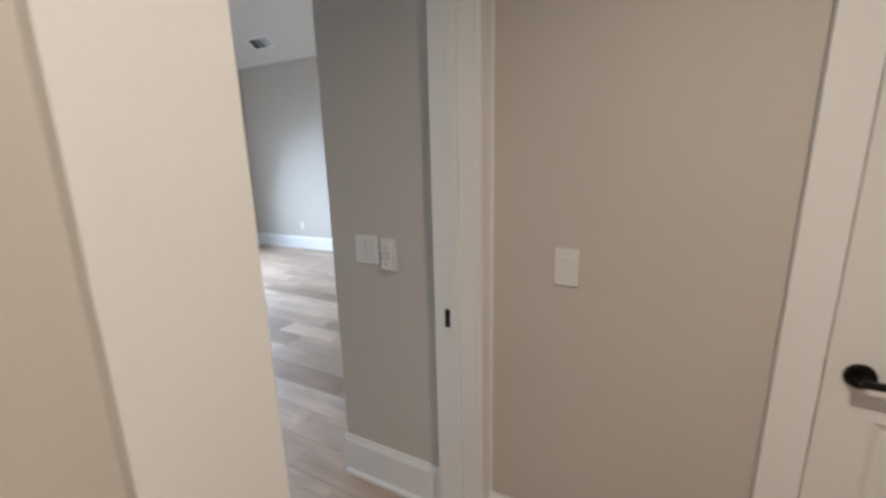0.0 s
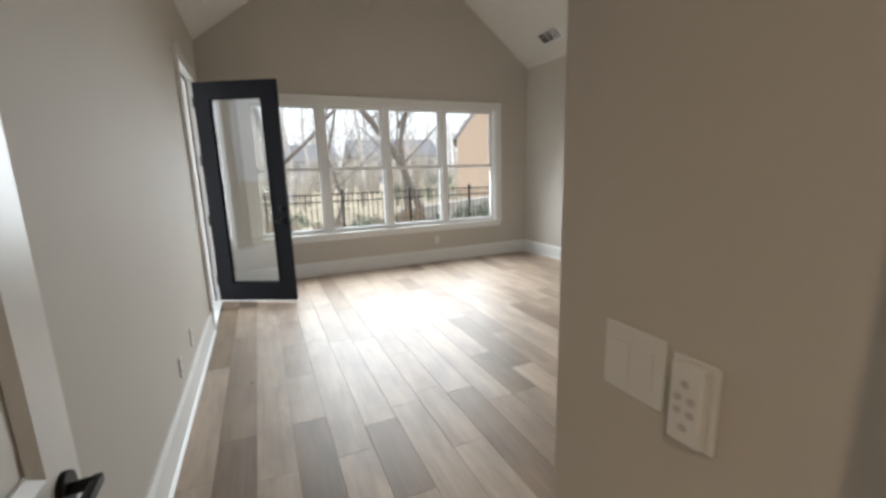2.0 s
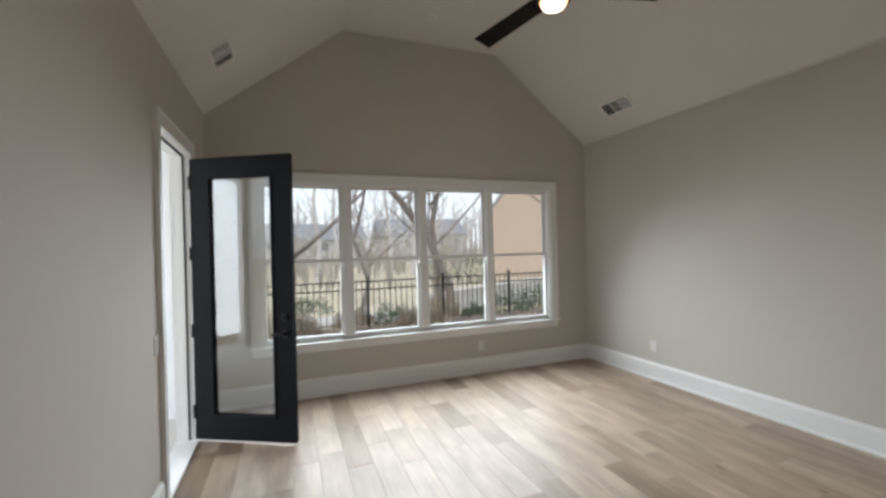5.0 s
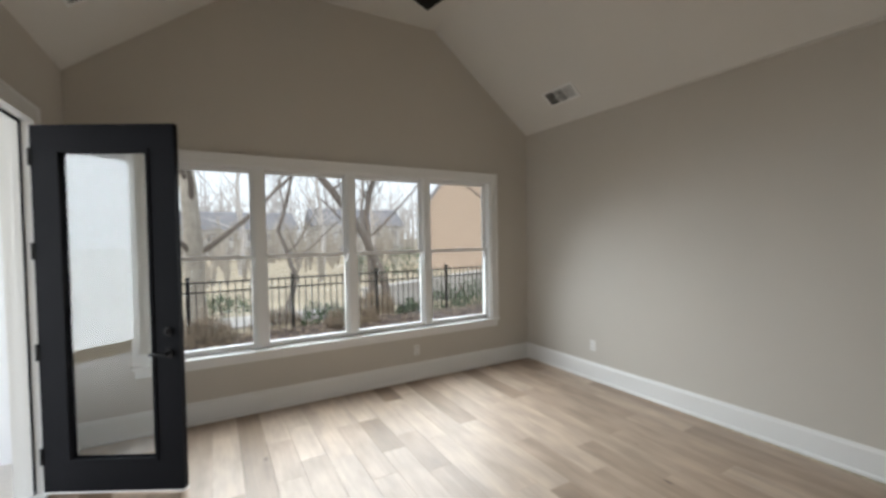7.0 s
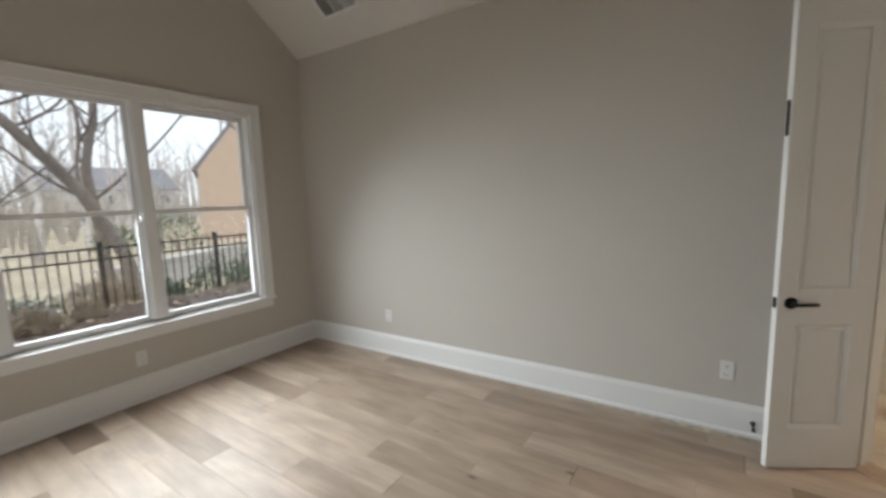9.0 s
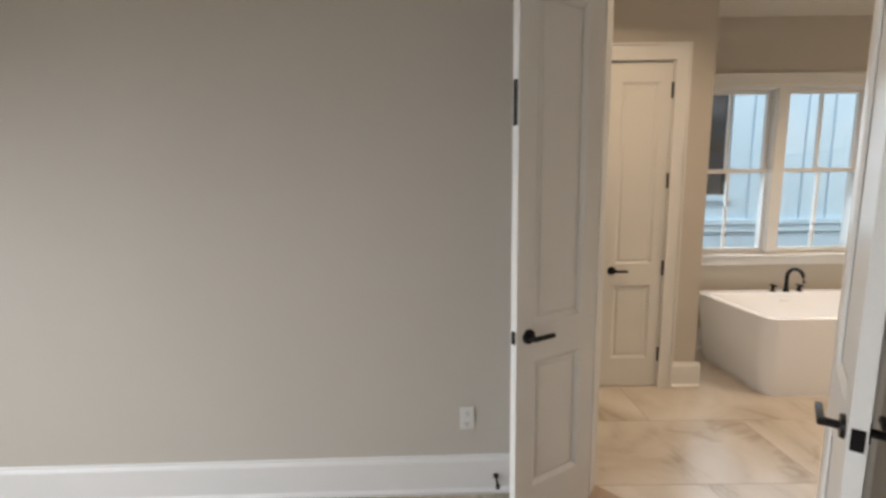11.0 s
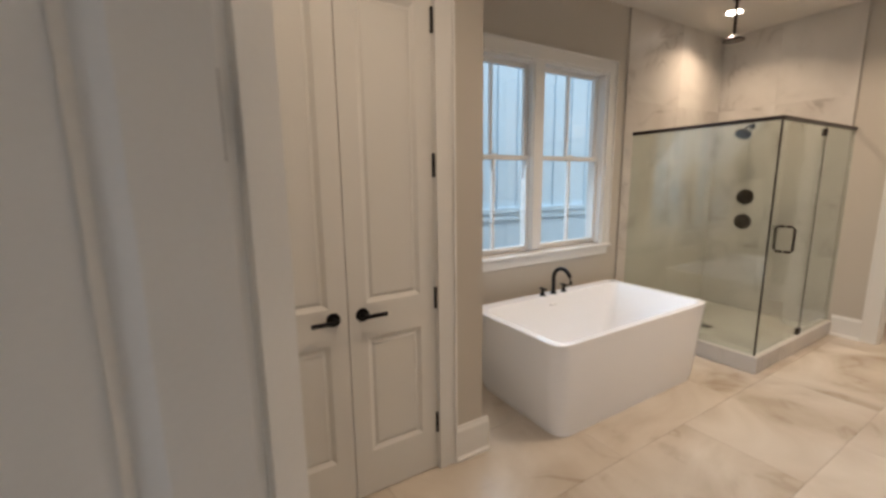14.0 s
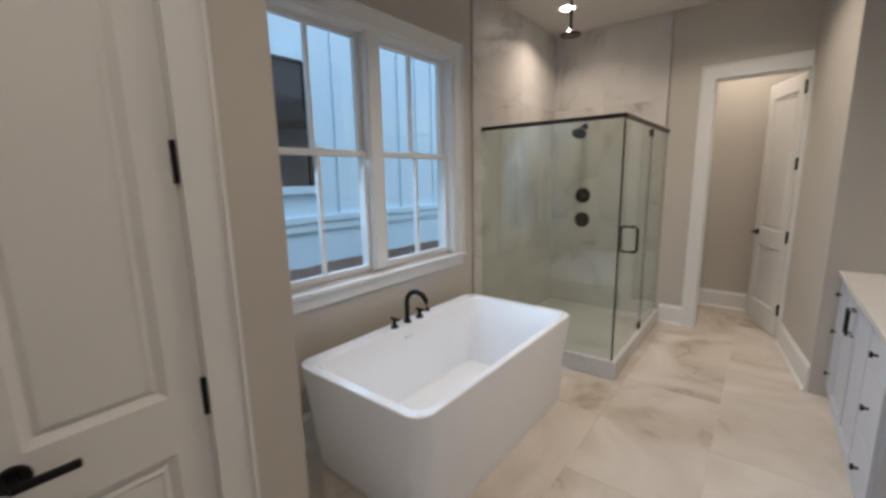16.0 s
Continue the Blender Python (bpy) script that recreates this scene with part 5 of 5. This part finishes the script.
for j in range(35):
    for i in range(10):
        side.faces.new((sg[j][i], sg[j][i + 1], sg[j + 1][i + 1], sg[j + 1][i]))
structure("mulch_strip", side, MULCH, "dark mulch strip between the houses", "ground")

# covered porch outside the patio door
structure("porch_floor", boxes(((-3.6, 2.6, -0.14), (-0.151, 6.3, -0.03))), CONCRETE, "grey concrete porch slab", "floor")
structure("porch_wall", boxes(((-3.6, 6.0, -0.03), (-0.151, 6.14, 3.0))), PORCHWALL, "white porch siding wall", "wall")
structure("porch_ceiling", boxes(((-3.7, 2.6, 3.0), (-0.151, 6.3, 3.1))), CEIL, "white porch ceiling", "ceiling")
for y in (3.0, 5.86):
    pc = thing("porch_post", pose(-3.4, y, -0.03), "square white porch post", "post", "porch posts")
    part("shaft", boxes(((-0.09, -0.09, 0.18), (0.09, 0.09, 2.85)), bevel=0.006), TRIM, pc)
    part("base", boxes(((-0.12, -0.12, 0), (0.12, 0.12, 0.18)), bevel=0.006), TRIM, pc)
    part("capital", boxes(((-0.12, -0.12, 2.85), (0.12, 0.12, 3.03)), bevel=0.006), TRIM, pc)

# ---- floors, piece by piece ----
floor = structure("floor_bedroom", boxes(((-0.0, 0.14, -0.12), (XR, YB, -0.012)), ((-1.3, -2.2, -0.12), (HX - 0.02, 0.14, -0.012))), SUBFLOOR, "pale oak plank floor with knots", "floor")
PW = 0.19
rng = random.Random(11)
plank_cache = {}


def plank(x0, x1, y0, y1):
    w, l = round(x1 - x0, 3), round(y1 - y0, 2)
    if (w, l) not in plank_cache:
        bm = bmesh.new()
        e = 0.0007
        a = [bm.verts.new((x, y, z)) for z, i in ((-0.012, 0), (-0.0015, 0), (0.0, e)) for x, y in ((-w / 2 + 0.0005 + i, -l / 2 + 0.0005 + i), (w / 2 - 0.0005 - i, -l / 2 + 0.0005 + i), (w / 2 - 0.0005 - i, l / 2 - 0.0005 - i), (-w / 2 + 0.0005 + i, l / 2 - 0.0005 - i))]
        for lv in (0, 4):
            for k in range(4):
                bm.faces.new((a[lv + k], a[lv + (k + 1) % 4], a[lv + 4 + (k + 1) % 4], a[lv + 4 + k]))
        bm.faces.new(a[8:12])
        bmesh.ops.recalc_face_normals(bm, faces=bm.faces)
        me = bpy.data.meshes.new("plank")
        bm.to_mesh(me)
        bm.free()
        me.materials.append(OAK)
        plank_cache[(w, l)] = me
    o = new("plank", plank_cache[(w, l)])
    o.parent, o.location = floor, ((x0 + x1) / 2, (y0 + y1) / 2, 0)


def diag_limit(x):
    """Where the planks of one strip begin: behind the near wall, the angled threshold or the passage."""
    if x < HX:
        return -2.2
    if x < 3.9:
        return SY
    return max(SY, JA[1] - (JA[0] - x) - 0.02)


x = 0.0
while x < XR - 0.01:
    x1 = min(x + PW, XR)
    y = diag_limit((x + x1) / 2 if x > 3.9 else x) if x1 > HX + 0.02 or x > HX - 0.1 else -2.2
    first_len = rng.choice((0.5, 0.8, 1.1, 1.4))
    while y < YB - 0.01:
        l = first_len or rng.choice((0.6, 0.9, 1.1, 1.3, 1.6))
        first_len = 0
        y1e = min(y + l, YB)
        if YB - y1e < 0.25:
            y1e = YB
        plank(x, x1, y, y1e)
        y = y1e
    x = x1
x = -1.3
while x < -0.01:
    x1 = min(x + PW, 0.0)
    y = -2.2
    while y < -0.01:
        y1e = min(y + rng.choice((0.8, 1.1, 1.4)), 0.0)
        plank(x, x1, y, y1e)
        y = y1e
    x = x1

bath_floor = tagged(new("floor_bath"), "cream marble-look tile floor with thin grout", "floor", kind="structure")
part("grout_bed", boxes(((3.62, BY - 0.9, -0.12), (BX, SY - 0.12, -0.004)), ((XR - 0.02, 0.6301, -0.12), (BX, 1.78, -0.004)), ), GROUT, bath_floor)
bm = bmesh.new()
prism(bm, [(3.93, 0.63), (4.72, 0.63), (4.72, 1.46)], "z", -0.1, -0.004)
part("grout_bed", bm, GROUT, bath_floor)
TW, TL = 0.60, 1.20
tile_cache = {}


def tile(x0, x1, y0, y1, cut=False):
    if x1 - x0 < 0.02 or y1 - y0 < 0.02:
        return
    w, l = round(x1 - x0, 3), round(y1 - y0, 3)
    key = (w, l) if not cut else (x0, y0)
    if key not in tile_cache:
        g = 0.0012
        poly = [(-w / 2 + g, -l / 2 + g), (w / 2 - g, -l / 2 + g), (w / 2 - g, l / 2 - g), (-w / 2 + g, l / 2 - g)]
        if cut:
            # keep the side of the angled threshold that lies in the bathroom
            cx, cy, k = (x0 + x1) / 2, (y0 + y1) / 2, JA[0] - JA[1]
            out = []
            for i in range(4):
                p, q = poly[i], poly[(i + 1) % 4]
                dp, dq = (p[0] + cx) - (p[1] + cy) - k, (q[0] + cx) - (q[1] + cy) - k
                if dp >= 0:
                    out.append(p)
                if dp * dq < 0:
                    u = dp / (dp - dq)
                    out.append((p[0] + (q[0] - p[0]) * u, p[1] + (q[1] - p[1]) * u))
            poly = out
            if len(poly) < 3:
                return
        bm = bmesh.new()
        prism(bm, poly, "z", -0.01, 0.0)
        bmesh.ops.recalc_face_normals(bm, faces=bm.faces)
        me = bpy.data.meshes.new("tile")
        bm.to_mesh(me)
        bm.free()
        me.materials.append(TILE)
        tile_cache[key] = me
    o = new("tile", tile_cache[key])
    o.parent, o.location = bath_floor, ((x0 + x1) / 2, (y0 + y1) / 2, 0)


col = 0
x = 3.62
while x < BX - 0.01:
    x1 = min(x + 0.605, BX)
    y = BY - 0.9 - (0.6 if col % 2 else 0.0)
    while y < 1.78:
        a, b = max(y, BY - 0.9), min(y + TL, 1.78)
        if x1 <= 4.75 and b > SY - 0.13:
            tile(x, x1, a, min(b, SY - 0.12))
            tile(x, x1, max(a, SY - 0.12), b, True)
        else:
            if x < XR < x1 and b > 1.4:
                tile(x, x1, a, b, True)
            else:
                tile(x, x1, a, b)
        y += TL
    x = x1
    col += 1

# marble slabs on the two shower walls
slabs = tagged(new("shower_wall_tile"), "cream marble wall tile with brown veins", "wall tile", kind="structure")
rows = [(0.0, 0.75), (0.75, 1.5), (1.5, 2.25), (2.25, BH)]
for z0, z1 in rows:
    y = -1.942
    while y > BY + 0.02:
        ye = max(y - 0.86, BY + 0.0125)
        part("tile", boxes(((BX - 0.012, ye + 0.0005, z0 + 0.0005), (BX, y - 0.0005, z1 - 0.0005))), SLAB, slabs)
        y = ye
    x = 5.556
    while x < BX - 0.02:
        xe = min(x + 0.61, BX)
        part("tile", boxes(((x + 0.0005, BY, z0 + 0.0005), (xe - 0.0005, BY + 0.012, z1 - 0.0005))), SLAB, slabs)
        x = xe
